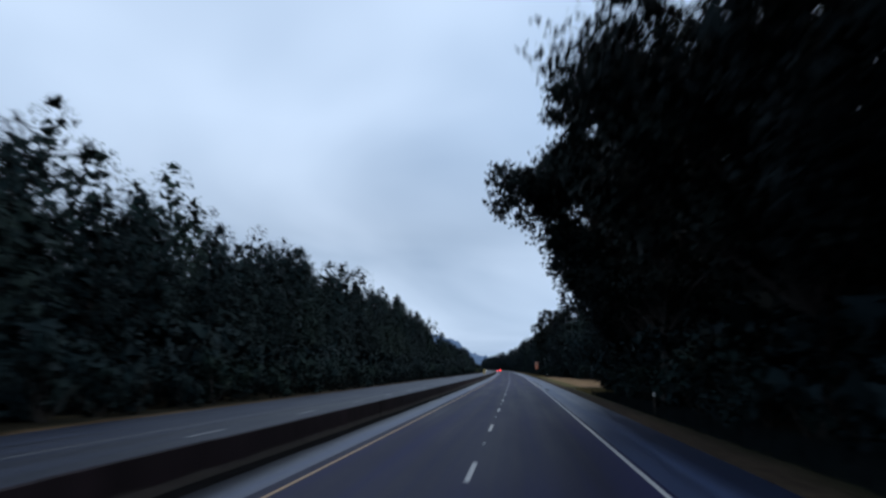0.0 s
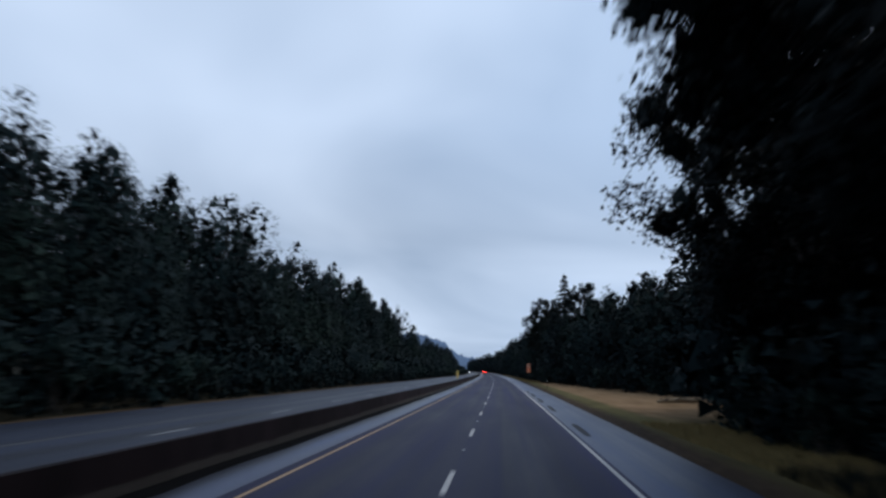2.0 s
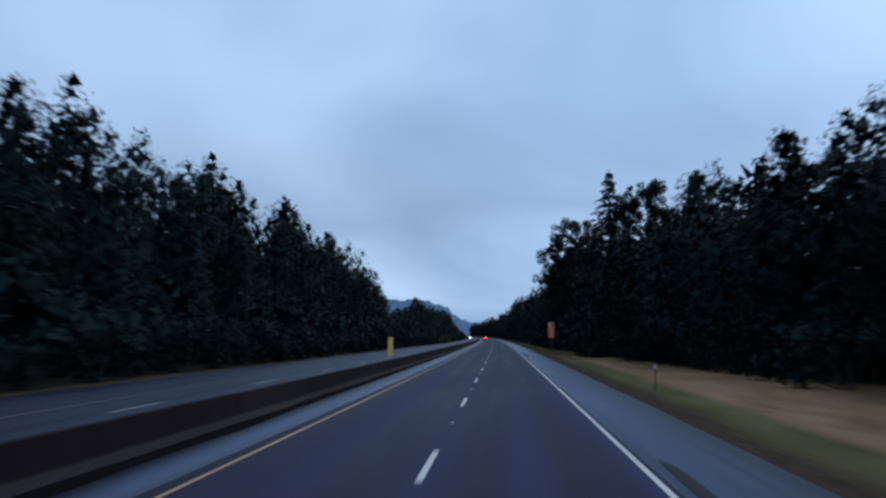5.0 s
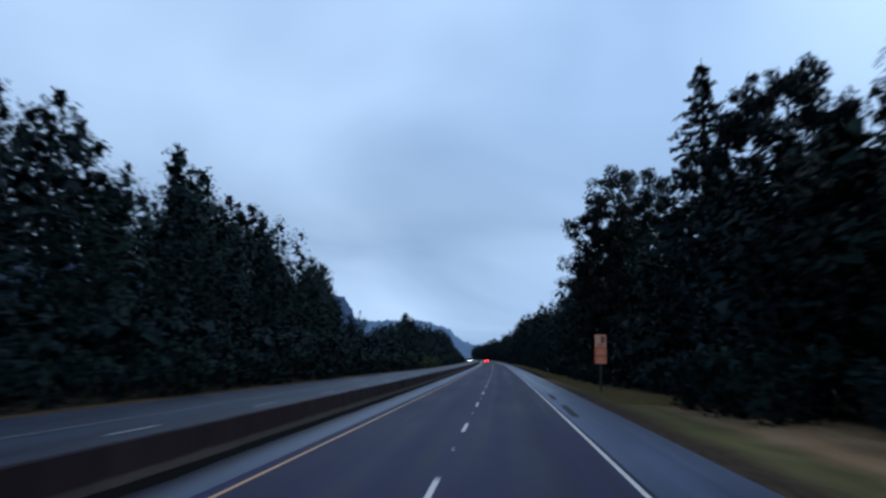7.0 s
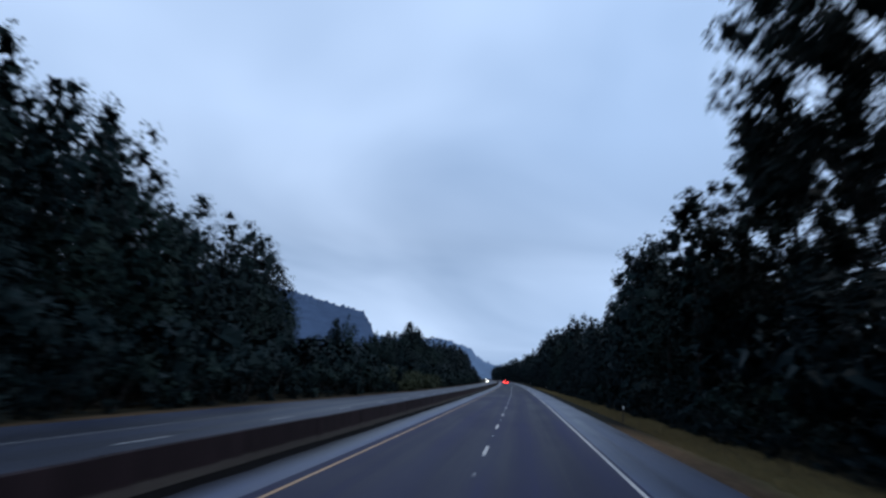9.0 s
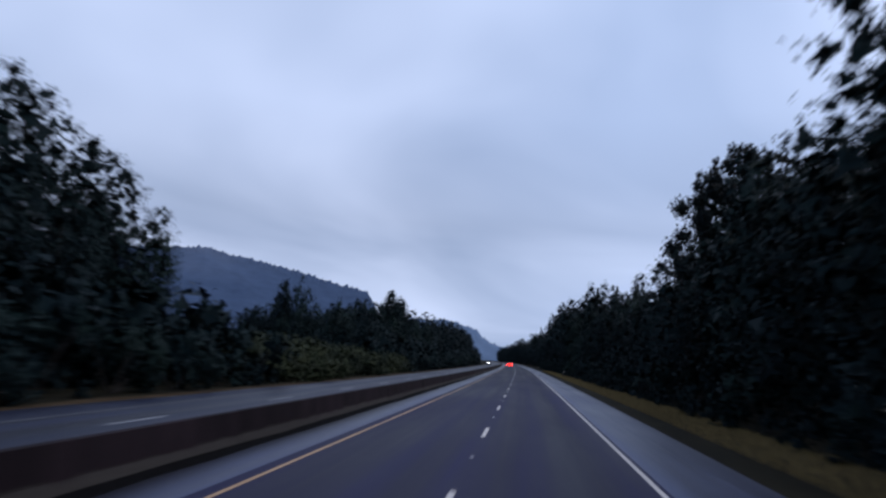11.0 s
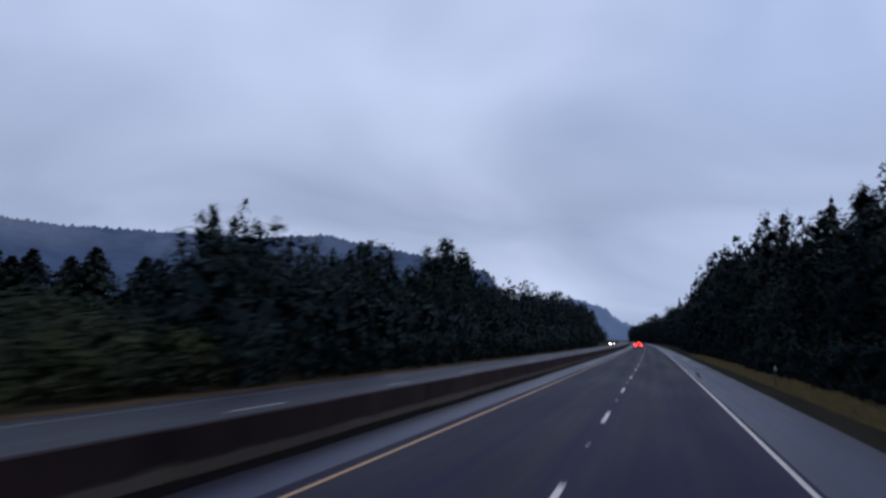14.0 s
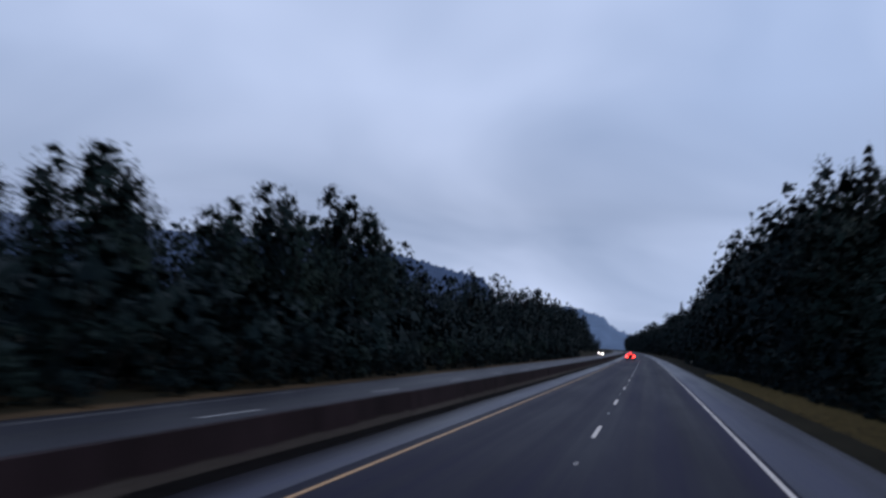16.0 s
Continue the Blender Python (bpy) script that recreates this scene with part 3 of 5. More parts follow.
def broadleaf(seed, height, spread, low, count, size, mat, crowns=5, clump=1.05, inner=0.10, core_size=1.0, plump=1.0):
    """Trunk and crown meshes of a broadleaf tree: several rising sub-crowns, each a shell of leafy clumps round a dense heart."""
    rng = np.random.default_rng(seed)
    lean = rng.uniform(-0.7, 0.7, 2)
    centres, radii, outward, limbs, hearts = [], [], [], [], []
    for k in range(crowns):
        a = k * 2.399 + rng.uniform(-0.5, 0.5)
        off = 0.0 if k == 0 else spread * rng.uniform(0.34, 0.70)
        top = height if k == 0 else height * rng.uniform(0.66, 0.97)
        foot = height * low if k == 0 else height * (low + rng.uniform(0.0, 0.28) * (top / height - low))
        wide = spread * rng.uniform(0.46, 0.66) * plump
        cx, cy = off * math.cos(a), off * math.sin(a)
        n = int((top - foot) * wide * 1.25 / clump ** 2)
        for q in range(n):
            u = ((q + rng.uniform(0, 1)) / n) ** 0.85
            prof = min(1.0, 0.50 + 1.2 * u) * (1.0 - u ** (4.2 * plump)) ** 0.55
            lr = clump * rng.uniform(0.60, 1.25) * (1.0 - 0.30 * u)
            b = q * 2.399 + rng.normal() * 0.4
            r = wide * prof * rng.uniform(0.66, 1.06)
            z = foot + (top - foot) * u - 0.7 * lr * u
            f = z / height
            centres.append((lean[0] * f * f + cx + r * math.cos(b), lean[1] * f * f + cy + r * math.sin(b), z))
            outward.append(((cx + r * math.cos(b)) / spread, (cy + r * math.sin(b)) / spread, 0.25 + 0.8 * u))
            radii.append(lr)
            hearts.append((lean[0] * f * f + cx + 0.45 * r * math.cos(b), lean[1] * f * f + cy + 0.45 * r * math.sin(b), z - 0.3 * lr))
        zs = max(height * low * 0.6, foot - 0.4 * off)
        limbs.append(((lean[0] * (zs / height) ** 2, lean[1] * (zs / height) ** 2, zs), (cx + lean[0], cy + lean[1], foot + 0.8 * (top - foot)), 0.018 * spread + 0.03))
    radii, centres, outward, hearts = np.array(radii), np.array(centres), np.array(outward), np.array(hearts)
    w = radii ** 1.6
    pick = rng.choice(len(radii), count, p=w / w.sum())
    d = rng.normal(size=(count, 3))
    d /= np.linalg.norm(d, axis=1)[:, None]
    d[:, 2] = np.where(rng.uniform(size=count) < 0.55, np.abs(d[:, 2]), d[:, 2])
    core = np.arange(count) < inner * count
    rad = radii[pick] * np.where(core, rng.uniform(0.0, 0.45, count), (0.55 + np.abs(rng.normal(size=count)) * 0.28).clip(0, 1.12))
    pos = np.where(core[:, None], hearts[pick], centres[pick]) + d * rad[:, None] * np.array([1.0, 1.0, 0.95])
    pos[:, 2] = np.clip(pos[:, 2], 0.3, height)
    fine = size * (0.72 + 0.28 * (radii[pick] / clump).clip(0, 1))
    crown = leaves_mesh("crown", pos, d * 0.30 + outward[pick] * 0.90, np.where(core, core_size, fine), rng, mat)
    trunk = wood_mesh("trunk", height * 0.86, height * 0.011 + 0.05, limbs if count > 1000 else [], lean)
    return trunk, crown


def spreading(seed, height, spread, low, count, size, mat, lobes=26, top_narrow=0.55, lump=1.0, inner=0.12, core_size=0.8, reach=(), trim=0.0):
    """Trunk and crown meshes of a wide tree, its crown built up of leafy lobes round the limbs' ends."""
    rng = np.random.default_rng(seed)
    lean = rng.uniform(-0.6, 0.6, 2)
    centres, radii, limbs = [], [], []
    for k in range(lobes):
        u = ((k + rng.uniform(0, 1)) / lobes) ** 0.85
        z = height * (low + (0.98 - low) * u)
        prof = max(math.sin(math.pi * (0.18 + 0.80 * u)) ** 0.65, 0.30 * top_narrow)
        r = spread * prof * math.sqrt(rng.uniform(0.04, 1.0)) * rng.uniform(0.75, 1.12)
        a = rng.uniform(0, 2 * math.pi)
        f = z / height
        c = np.array([lean[0] * f * f + r * math.cos(a), lean[1] * f * f + r * math.sin(a), z])
        lr = lump * spread * rng.uniform(0.11, 0.27) * (1.0 - 0.45 * u)
        c[2] = min(c[2], height - lr * rng.uniform(0.7, 1.6))
        c[2] = max(c[2], height * trim * min(1.0, -1.2 * c[0] / spread))
        centres.append(c)
        radii.append(lr)
        if k % (3 if lump > 0.9 else 9) == 0:
            zs = max(height * low * 0.6, z - r * rng.uniform(0.5, 0.9) - 0.8)
            fs = zs / height
            limbs.append(((lean[0] * fs * fs, lean[1] * fs * fs, zs), tuple(c), 0.013 * spread * (1.2 - 0.6 * u) + 0.02))
    for angle, z, length in reach:
        for q in range(16):
            f = 0.45 + 0.55 * q / 15
            a = angle + rng.normal() * 0.14
            centres.append(np.array([length * f * math.cos(a), length * f * math.sin(a), z - 0.6 + 1.4 * math.sin(math.pi * f) + rng.normal() * 0.9]))
            radii.append(1.45 * rng.uniform(0.65, 1.1) * (1.15 - 0.35 * f))
        limbs.append(((0, 0, z - 0.42 * length), (0.92 * length * math.cos(angle), 0.92 * length * math.sin(angle), z), 0.16))
    radii = np.array(radii)
    centres = np.array(centres)
    w = radii ** 1.7
    pick = rng.choice(len(radii), count, p=w / w.sum())
    d = rng.normal(size=(count, 3))
    d /= np.linalg.norm(d, axis=1)[:, None]
    core = np.arange(count) < inner * count
    deep = radii ** 3 * (centres[:, 2] < 0.85 * height) * (np.hypot(centres[:, 0], centres[:, 1]) < 0.88 * spread)
    pick[core] = rng.choice(len(radii), int(core.sum()), p=deep / deep.sum())
    rad = radii[pick] * np.where(core, rng.uniform(0.0, 0.4, count), (0.50 + np.abs(rng.normal(size=count)) * 0.28).clip(0, 1.04))
    pos = centres[pick] + d * rad[:, None] * np.array([1.0, 1.0, 0.95])
    pos[:, 2] = np.clip(pos[:, 2], 0.3, height)
    crown = leaves_mesh("crown", pos, d * 0.7 + np.array([0, 0, 0.35]), np.where(core, core_size, 0.82 * size), rng, mat)
    trunk = wood_mesh("trunk", height * 0.86, height * 0.012 + 0.06, limbs, lean)
    return trunk, crown


def conifer(seed, height, spread, count, mat, leaf=0.055):
    rng = np.random.default_rng(seed)
    b = bmesh.new()
    tube(b, [(0, 0, -0.3), (0, 0, height * 0.5), (0, 0, height)], [height * 0.014 + 0.05, height * 0.008 + 0.03, 0.02], 7)
    boughs = int(count / 26)
    tiers = int(height * 0.9)
    pos, small = [], []
    for k in range(boughs):
        u = (k / boughs) ** 0.85
        u = 0.55 * u + 0.45 * math.floor(u * tiers) / tiers
        z = height * (0.06 + 0.93 * u)
        a = k * 2.399 + rng.uniform(-0.4, 0.4)
        ln = spread * (1 - u) ** 0.8 * rng.uniform(0.65, 1.12) + 0.06
        m = np.linspace(0.12, 1.0, 26) + rng.normal(size=26) * 0.03
        side = rng.normal(size=26) * 0.16 * ln * (1.1 - m)
        x = math.cos(a) * ln * m - math.sin(a) * side
        y = math.sin(a) * ln * m + math.cos(a) * side
        zz = z + ln * (0.10 * m - 0.34 * m * m) + rng.normal(size=26) * 0.10
        pos.append(np.stack([x, y, np.maximum(zz, 0.3)], 1))
        small.append(np.full(26, 0.42 + 0.58 * (1 - u)))
        if k % 3 == 0 and ln > 0.8:
            tube(b, [(0, 0, z), (math.cos(a) * ln * 0.55, math.sin(a) * ln * 0.55, z - ln * 0.05), (math.cos(a) * ln * 0.95, math.sin(a) * ln * 0.95, z - ln * 0.2)], [0.05, 0.03, 0.01], 4)
    pos = np.concatenate(pos)
    crown = leaves_mesh("crown", pos, np.concatenate([pos[:, :2] * 0.35, np.ones((len(pos), 1))], 1), leaf * height ** 0.75 * np.concatenate(small), rng, mat)
    me = bpy.data.meshes.new("trunk")
    b.to_mesh(me)
    b.free()
    me.materials.append(M_BARK)
    return me, crown


def shrub_mesh(seed, height, spread, count, mat, size=0.30):
    rng = np.random.default_rng(seed)
    n = 9
    c = np.stack([rng.uniform(-1, 1, n) * spread * 0.6, rng.uniform(-1, 1, n) * spread * 0.6, rng.uniform(0.12, 0.75, n) * height], 1)
    r = rng.uniform(0.28, 0.5, n) * spread * 0.8
    pick = rng.integers(0, n, count)
    d = rng.normal(size=(count, 3))
    d /= np.linalg.norm(d, axis=1)[:, None]
    core = np.arange(count) < 0.15 * count
    pos = c[pick] + d * (r[pick] * np.where(core, rng.uniform(0.0, 0.55, count), rng.uniform(0.25, 1.15, count) ** 0.5))[:, None]
    pos[:, 2] = np.maximum(pos[:, 2] * min(1.0, height / pos[:, 2].max()), 0.05)
    b = bmesh.new()
    for k in range(5 if count > 700 else 2):
        tube(b, [(0, 0, -0.1), tuple(c[k] * np.array([0.5, 0.5, 0.6])), tuple(c[k])], [0.05, 0.035, 0.012], 5)
    me = bpy.data.meshes.new("stem")
    b.to_mesh(me)
    b.free()
    me.materials.append(M_BARK)
    return me, leaves_mesh("foliage", pos, d * 0.6 + np.array([0, 0, 0.4]), size * np.where(core, 2.2, 0.75), rng, mat)


def plant(name, meshes, x, y, scale, rot, label, category, group, wide=1.0):
    e = new(name)
    e.matrix_basis = Matrix.LocRotScale((x, y, -0.12), Euler((0, 0, rot)), (scale * wide, scale * wide, scale))
    for nm, me in zip(("trunk", "crown") if name != "shrub" else ("stem", "foliage"), meshes):
        link_mesh(nm, me, None, e)
    return tagged(e, label, category, group)


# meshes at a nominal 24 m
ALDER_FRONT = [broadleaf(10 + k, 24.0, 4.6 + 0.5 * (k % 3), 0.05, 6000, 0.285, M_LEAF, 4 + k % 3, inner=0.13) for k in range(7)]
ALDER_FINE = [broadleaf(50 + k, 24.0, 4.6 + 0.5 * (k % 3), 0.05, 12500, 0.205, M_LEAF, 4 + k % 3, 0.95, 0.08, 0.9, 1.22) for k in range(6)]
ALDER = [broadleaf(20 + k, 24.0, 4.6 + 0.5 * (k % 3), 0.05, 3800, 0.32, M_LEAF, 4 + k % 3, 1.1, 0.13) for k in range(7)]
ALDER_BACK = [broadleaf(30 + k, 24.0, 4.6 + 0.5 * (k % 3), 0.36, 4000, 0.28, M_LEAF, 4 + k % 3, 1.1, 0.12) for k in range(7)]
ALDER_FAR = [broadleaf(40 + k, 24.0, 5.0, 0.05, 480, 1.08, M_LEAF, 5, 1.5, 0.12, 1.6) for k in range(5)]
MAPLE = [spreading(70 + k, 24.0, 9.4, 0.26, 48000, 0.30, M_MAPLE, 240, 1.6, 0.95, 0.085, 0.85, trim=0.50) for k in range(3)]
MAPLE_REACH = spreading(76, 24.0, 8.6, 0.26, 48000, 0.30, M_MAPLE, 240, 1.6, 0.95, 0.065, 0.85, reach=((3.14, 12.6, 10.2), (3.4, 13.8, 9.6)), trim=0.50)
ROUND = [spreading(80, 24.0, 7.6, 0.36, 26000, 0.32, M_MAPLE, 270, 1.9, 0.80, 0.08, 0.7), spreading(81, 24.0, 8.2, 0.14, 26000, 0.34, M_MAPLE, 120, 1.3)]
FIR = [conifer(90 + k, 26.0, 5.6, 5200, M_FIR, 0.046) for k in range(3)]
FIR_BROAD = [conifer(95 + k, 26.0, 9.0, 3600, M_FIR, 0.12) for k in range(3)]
SHRUB_FAR = [shrub_mesh(150 + k, 3.4, 3.1, 850, M_SHRUB, 0.28) for k in range(3)]
SHRUB = [shrub_mesh(120 + k, 3.4, 3.1, 2000, M_SHRUB, 0.19) for k in range(4)]
UNDER = [shrub_mesh(130 + k, 4.2, 3.2, 820, M_LEAF, 0.28) for k in range(3)]
UNDER_FAR = [shrub_mesh(140 + k, 4.2, 3.2, 340, M_LEAF, 0.46) for k in range(3)]

L_ALDER = "tall broadleaf tree with dense dark green foliage at the forest edge"
L_MAPLE = "large spreading maple with dark leaves beside the road"
L_FIR = "tall dark green conifer rising above the broadleaf trees"
rng = random.Random(7)
FAR_WOOD = []


def along(y, *stops):
    """A height along the road, between stops of (y, height)."""
    return float(np.interp(y, [s[0] for s in stops], [s[1] for s in stops]))


def alder(x, y, h, far=False, group="roadside forest trees", wide=1.0, front=False, back=False):
    turn = rng.uniform(0, 6.28)
    h *= 1.05
    if far or y < 10:
        FAR_WOOD.append((rng.choice(ALDER_FAR), x + bend(y), y, h / 24.0, turn))
    else:
        plant("broadleaf_tree", rng.choice(ALDER_FINE if x < -23 and (20 < y < 170 or front and 300 < y < 345) else ALDER_FRONT if front else ALDER_BACK if back else ALDER), x + bend(y), y, h / 24.0, turn, L_ALDER, "tree", group, wide * (1.0 if h > 19 else 1.0 + 0.022 * (19 - h)))


def fir(x, y, h, wide=1.0, kind=None):
    plant("conifer_tree", rng.choice(kind or FIR), x + bend(y), y, h / 26.0, rng.uniform(0, 6.28), L_FIR, "tree", "conifers", wide)


def maple(meshes, x, y, h, turn, label=L_MAPLE, wide=1.0):
    plant("maple_tree", meshes, x + bend(y), y, h / 24.0, turn, label, "tree", "roadside maples", wide)


def under(x, y, h, behind=False):
    if behind or y < 8:
        FAR_WOOD.append((rng.choice(UNDER_FAR), x + bend(y), y, h / 4.2, rng.uniform(0, 6.28)))
        return
    plant("shrub", rng.choice(UNDER), x + bend(y), y, h / 4.2, rng.uniform(0, 6.28), "dark leafy undergrowth shrub at the forest edge", "shrub", "undergrowth shrubs")


def bush(x, y, h):
    if x < -36:
        FAR_WOOD.append((rng.choice(SHRUB_FAR), x + bend(y), y, h / 3.4, rng.uniform(0, 6.28)))
        return
    plant("shrub", rng.choice(SHRUB), x + bend(y), y, h / 3.4, rng.uniform(0, 6.28), "pale green leafy shrub in the open ground", "shrub", "pale shrubs", rng.uniform(1.1, 1.5))


def left_back(y):
    return along(y, (30, 19), (50, 20.5), (62, 22), (80, 20), (92, 20.5), (110, 24), (130, 24), (142, 20), (160, 24), (172, 26), (190, 24.5), (220, 27), (230, 24), (245, 27), (262, 26), (282, 23), (300, 23), (318, 19.5), (330, 17), (342, 11))


def left_middle(y):
    return along(y, (30, 17.5), (50, 18.5), (60, 18), (80, 19), (110, 20.5), (128, 17), (150, 20.5), (180, 20.5), (205, 22), (220, 19), (250, 21.5), (262, 19.5), (272, 15.5), (300, 13.5), (330, 13), (342, 10))


def wood_two(y):
    return along(y, (398, 12.3), (404, 12.8), (414, 14.5), (430, 15.5), (450, 17), (462, 15.5), (474, 21), (486, 20), (498, 17.5), (530, 18), (560, 20), (600, 21.5), (660, 24), (720, 25), (900, 27))


def right_front(y):
    return along(y, (190, 17), (212, 19), (222, 17), (240, 14), (262, 14), (275, 16), (285, 17.5), (291, 14.5), (302, 15.5), (312, 16), (325, 13.5), (345, 10.5), (362, 10.5), (385, 14.5), (402, 13), (420, 11.5), (432, 17), (450, 19), (462, 21.5), (495, 21.5), (510, 23), (522, 20), (535, 18), (560, 18.5), (572, 17), (640, 18.5), (900, 21))


def right_back(y):
    return along(y, (190, 20.5), (220, 22), (240, 14), (280, 15), (300, 19), (312, 23), (322, 24.5), (345, 27), (352, 26), (362, 17), (372, 14.5), (392, 16), (402, 20), (412, 21), (430, 20.5), (450, 17), (462, 23), (510, 26), (640, 27), (660, 24), (900, 26))


def scrub_line(x):
    """Where the second wood closes off the open ground."""
    return 353.5 + (-18.0 - x) * 1.19


def forest_end(x, y):
    """The forest's far end slants back from the road."""
    return min(x, -26.0 - 0.25 * max(0.0, y - 266.0))


def near(y):
    return 1.0 + 0.02 * max(0.0, min(1.0, (170.0 - y) / 40.0))


def left_forest():
    y = -10.0
    while y < 318:
        alder(forest_end(-25.8 + rng.uniform(-2.0, 1.6), y), y, min(rng.uniform(10.5, 16), 0.86 * left_middle(y)), wide=1.12, front=True)
        y += rng.uniform(7.6, 10.4)
    y = -5.0
    while y < 320:
        alder(forest_end(-33 + rng.uniform(-2.4, 2.4), y), y, left_middle(y) * rng.uniform(0.84, 1.06) * near(y), wide=0.95)
        y += rng.uniform(8.6, 12.0)
    y = 2.0
    while y < 322:
        alder(-41 + rng.uniform(-2.2, 2.2), y, left_back(y) * rng.uniform(0.84, 1.05) * near(y), wide=0.88, far=y < 25, back=True)
        y += rng.uniform(9.5, 13.5)
    for x, y, h in ((-39.0, 38, 24.6), (-42.2, 65, 27.2), (-38.3, 83.6, 22.8), (-35.9, 92.6, 22.4), (-46.8, 128.5, 26.6), (-35, 117.1, 22.7), (-41, 141, 23.0), (-38, 133, 21.5), (-41.8, 172.4, 26.6), (-41.5, 206.3, 27.5), (-36.1, 263.9, 23.8), (-44.4, 260.1, 30.2), (-41.4, 245.1, 29.0), (-35.7, 258.4, 24.0), (-42.0, 304, 23.5), (-41.0, 314, 21.5), (-43.8, 335, 17.9), (-42.8, 324, 21.2), (-51.0, 334, 19.5), (-40, 322, 14.0)):
        alder(x, y, h, wide=1.05, front=True)
    y = 6.0
    while y < 322:
        alder(-48 + rng.uniform(-3, 3), y, left_back(y) * rng.uniform(0.72, 0.92), far=True)
        y += rng.uniform(10, 15)
    y = -8.0
    while y < 303:
        under(left_edge(y) - 2.5 + rng.uniform(-0.4, 0.3), y, rng.uniform(2.8, 4.6))
        if y > 60:
            under(left_edge(y) - 1.7 + rng.uniform(-0.2, 0.3), y + 2, rng.uniform(0.8, 1.5), True)
        under(left_edge(y) - 5.6 + rng.uniform(-0.7, 0.5), y + 2, rng.uniform(4.0, 6.0), True)
        under(left_edge(y) - 8.6 + rng.uniform(-0.9, 0.9), y + 1, rng.uniform(5.0, 7.0), True)
        y += rng.uniform(3.8, 5.4)
    # open ground with rounded pale shrubs
    k = 0
    for q in range(9):
        under(-21 - q * 2.3, 304 + q * 3.0, rng.uniform(3.5, 5.5))
    while k < 105:
        x, y = rng.uniform(-78, -17.0), rng.uniform(305, 412)
        if y < scrub_line(x) - 3 and y > 306 + min(max(0.0, -20 - x) * 1.4, 34.0):
            bush(x, y, rng.uniform(2.9, 4.2) + min(1.9, 0.045 * (-18 - x)))
            k += 1
    for k in range(20):
        bush(-16.4 + rng.uniform(-1.2, 0.5), 306 + k * 2.7, rng.uniform(2.0, 3.2))
    plant("shrub", SHRUB[0], -18.0 + bend(350), 350, 0.62, 1.0, "small pale upright shrub at the verge", "shrub", "pale shrubs", 0.5)
    # second wood: its slanting front behind the open ground
    x = -19.5
    while x > -66:
        y = scrub_line(x)
        under(x, y + 3 + rng.uniform(-1, 1), rng.uniform(2.8, 4.4))
        under(x - 1, y + 6, rng.uniform(4.0, 6.0), True)
        if x < -22:
            alder(x, y + 9 + rng.uniform(-1, 1.5), rng.uniform(7.0, 9.0) + 0.05 * (-22 - x), wide=1.3, front=True)
            alder(x - 1.5, y + 15.5 + rng.uniform(-1.5, 1.5), rng.uniform(9.0, 10.5) + 0.08 * (-22 - x), wide=1.2)
        x -= rng.uniform(4.2, 5.6)
    y = 367.0
    while y < 400:
        alder(-24.5 + rng.uniform(-1.5, 1.5), y, rng.uniform(6.4, 8.4), wide=1.3, front=True)
        if y > 372:
            alder(-32 + rng.uniform(-2, 2), y + 3, rng.uniform(8.5, 11.0), wide=1.0)
        if y > 384:
            alder(-40 + rng.uniform(-2, 2), y + 5, rng.uniform(9.0, 11.0), wide=0.95)
        y += rng.uniform(6.0, 8.0)
    # and on along the road
    y = 400.0
    while y < 900:
        far = y > 465
        alder(-25.5 + rng.uniform(-2.0, 2), y + 2, min(rng.uniform(6.5, 12.5), 0.8 * wood_two(y)), far=y > 460, wide=1.0, front=True)
        alder(-33 + rng.uniform(-2.5, 2), y, wood_two(y) * rng.uniform(0.66, 1.0), far=far, wide=0.80)
        alder(-41 + rng.uniform(-2.5, 2.5), y + 3, wood_two(y) * rng.uniform(0.80, 1.06), far=far, wide=0.76)
        alder(-49 + rng.uniform(-3, 3), y + 5, wood_two(y) * rng.uniform(0.60, 0.86) * (1.0 if y < 540 else 1.12), far=True)
        if y < 520:
            alder(-57 + rng.uniform(-3, 3), y + 1, wood_two(y) * rng.uniform(0.55, 0.80), far=True)
        y += rng.uniform(8.6, 11.5) + (4 if y > 600 else 0)
    for x, y, h in ((-35.5, 419.5, 14.3), (-34.5, 438, 15.6), (-39, 424, 14.5), (-31, 430, 12.5), (-57, 401, 9.8), (-61.5, 407, 10.4), (-51.8, 405, 16.4), (-50.4, 403, 16.6), (-48.5, 406.0, 17.6), (-39.5, 468.8, 21.0), (-37.6, 459.2, 20.1), (-35.8, 469.5, 18.3), (-45.3, 566.8, 22), (-43, 590, 22.6), (-43, 694, 25.7), (-49, 727, 27.7)):
        alder(x, y, h + 0.3, far=y > 500, wide=0.72 if -53 < x < -46 and y < 410 else 1.3, front=True)
    y = 357.0
    while y < 560:
        under(left_edge(y) - 2.7 + rng.uniform(-0.4, 0.4), y, rng.uniform(2.4, 4.0), y > 500)
        under(left_edge(y) - 1.6 + rng.uniform(-0.2, 0.3), y + 1.6, rng.uniform(0.8, 1.6), True)
        under(left_edge(y) - 5.6 + rng.uniform(-0.8, 0.6), y + 2, rng.uniform(4, 6), True)
        y += rng.uniform(3.2, 4.4) + (1.6 if y > 430 else 0.0)
    for x, y, h in ((-17.8, 397, 3.2), (-18.6, 402, 3.8), (-20.2, 406, 4.4), (-19.4, 411, 3.6)):
        under(x, y, h)
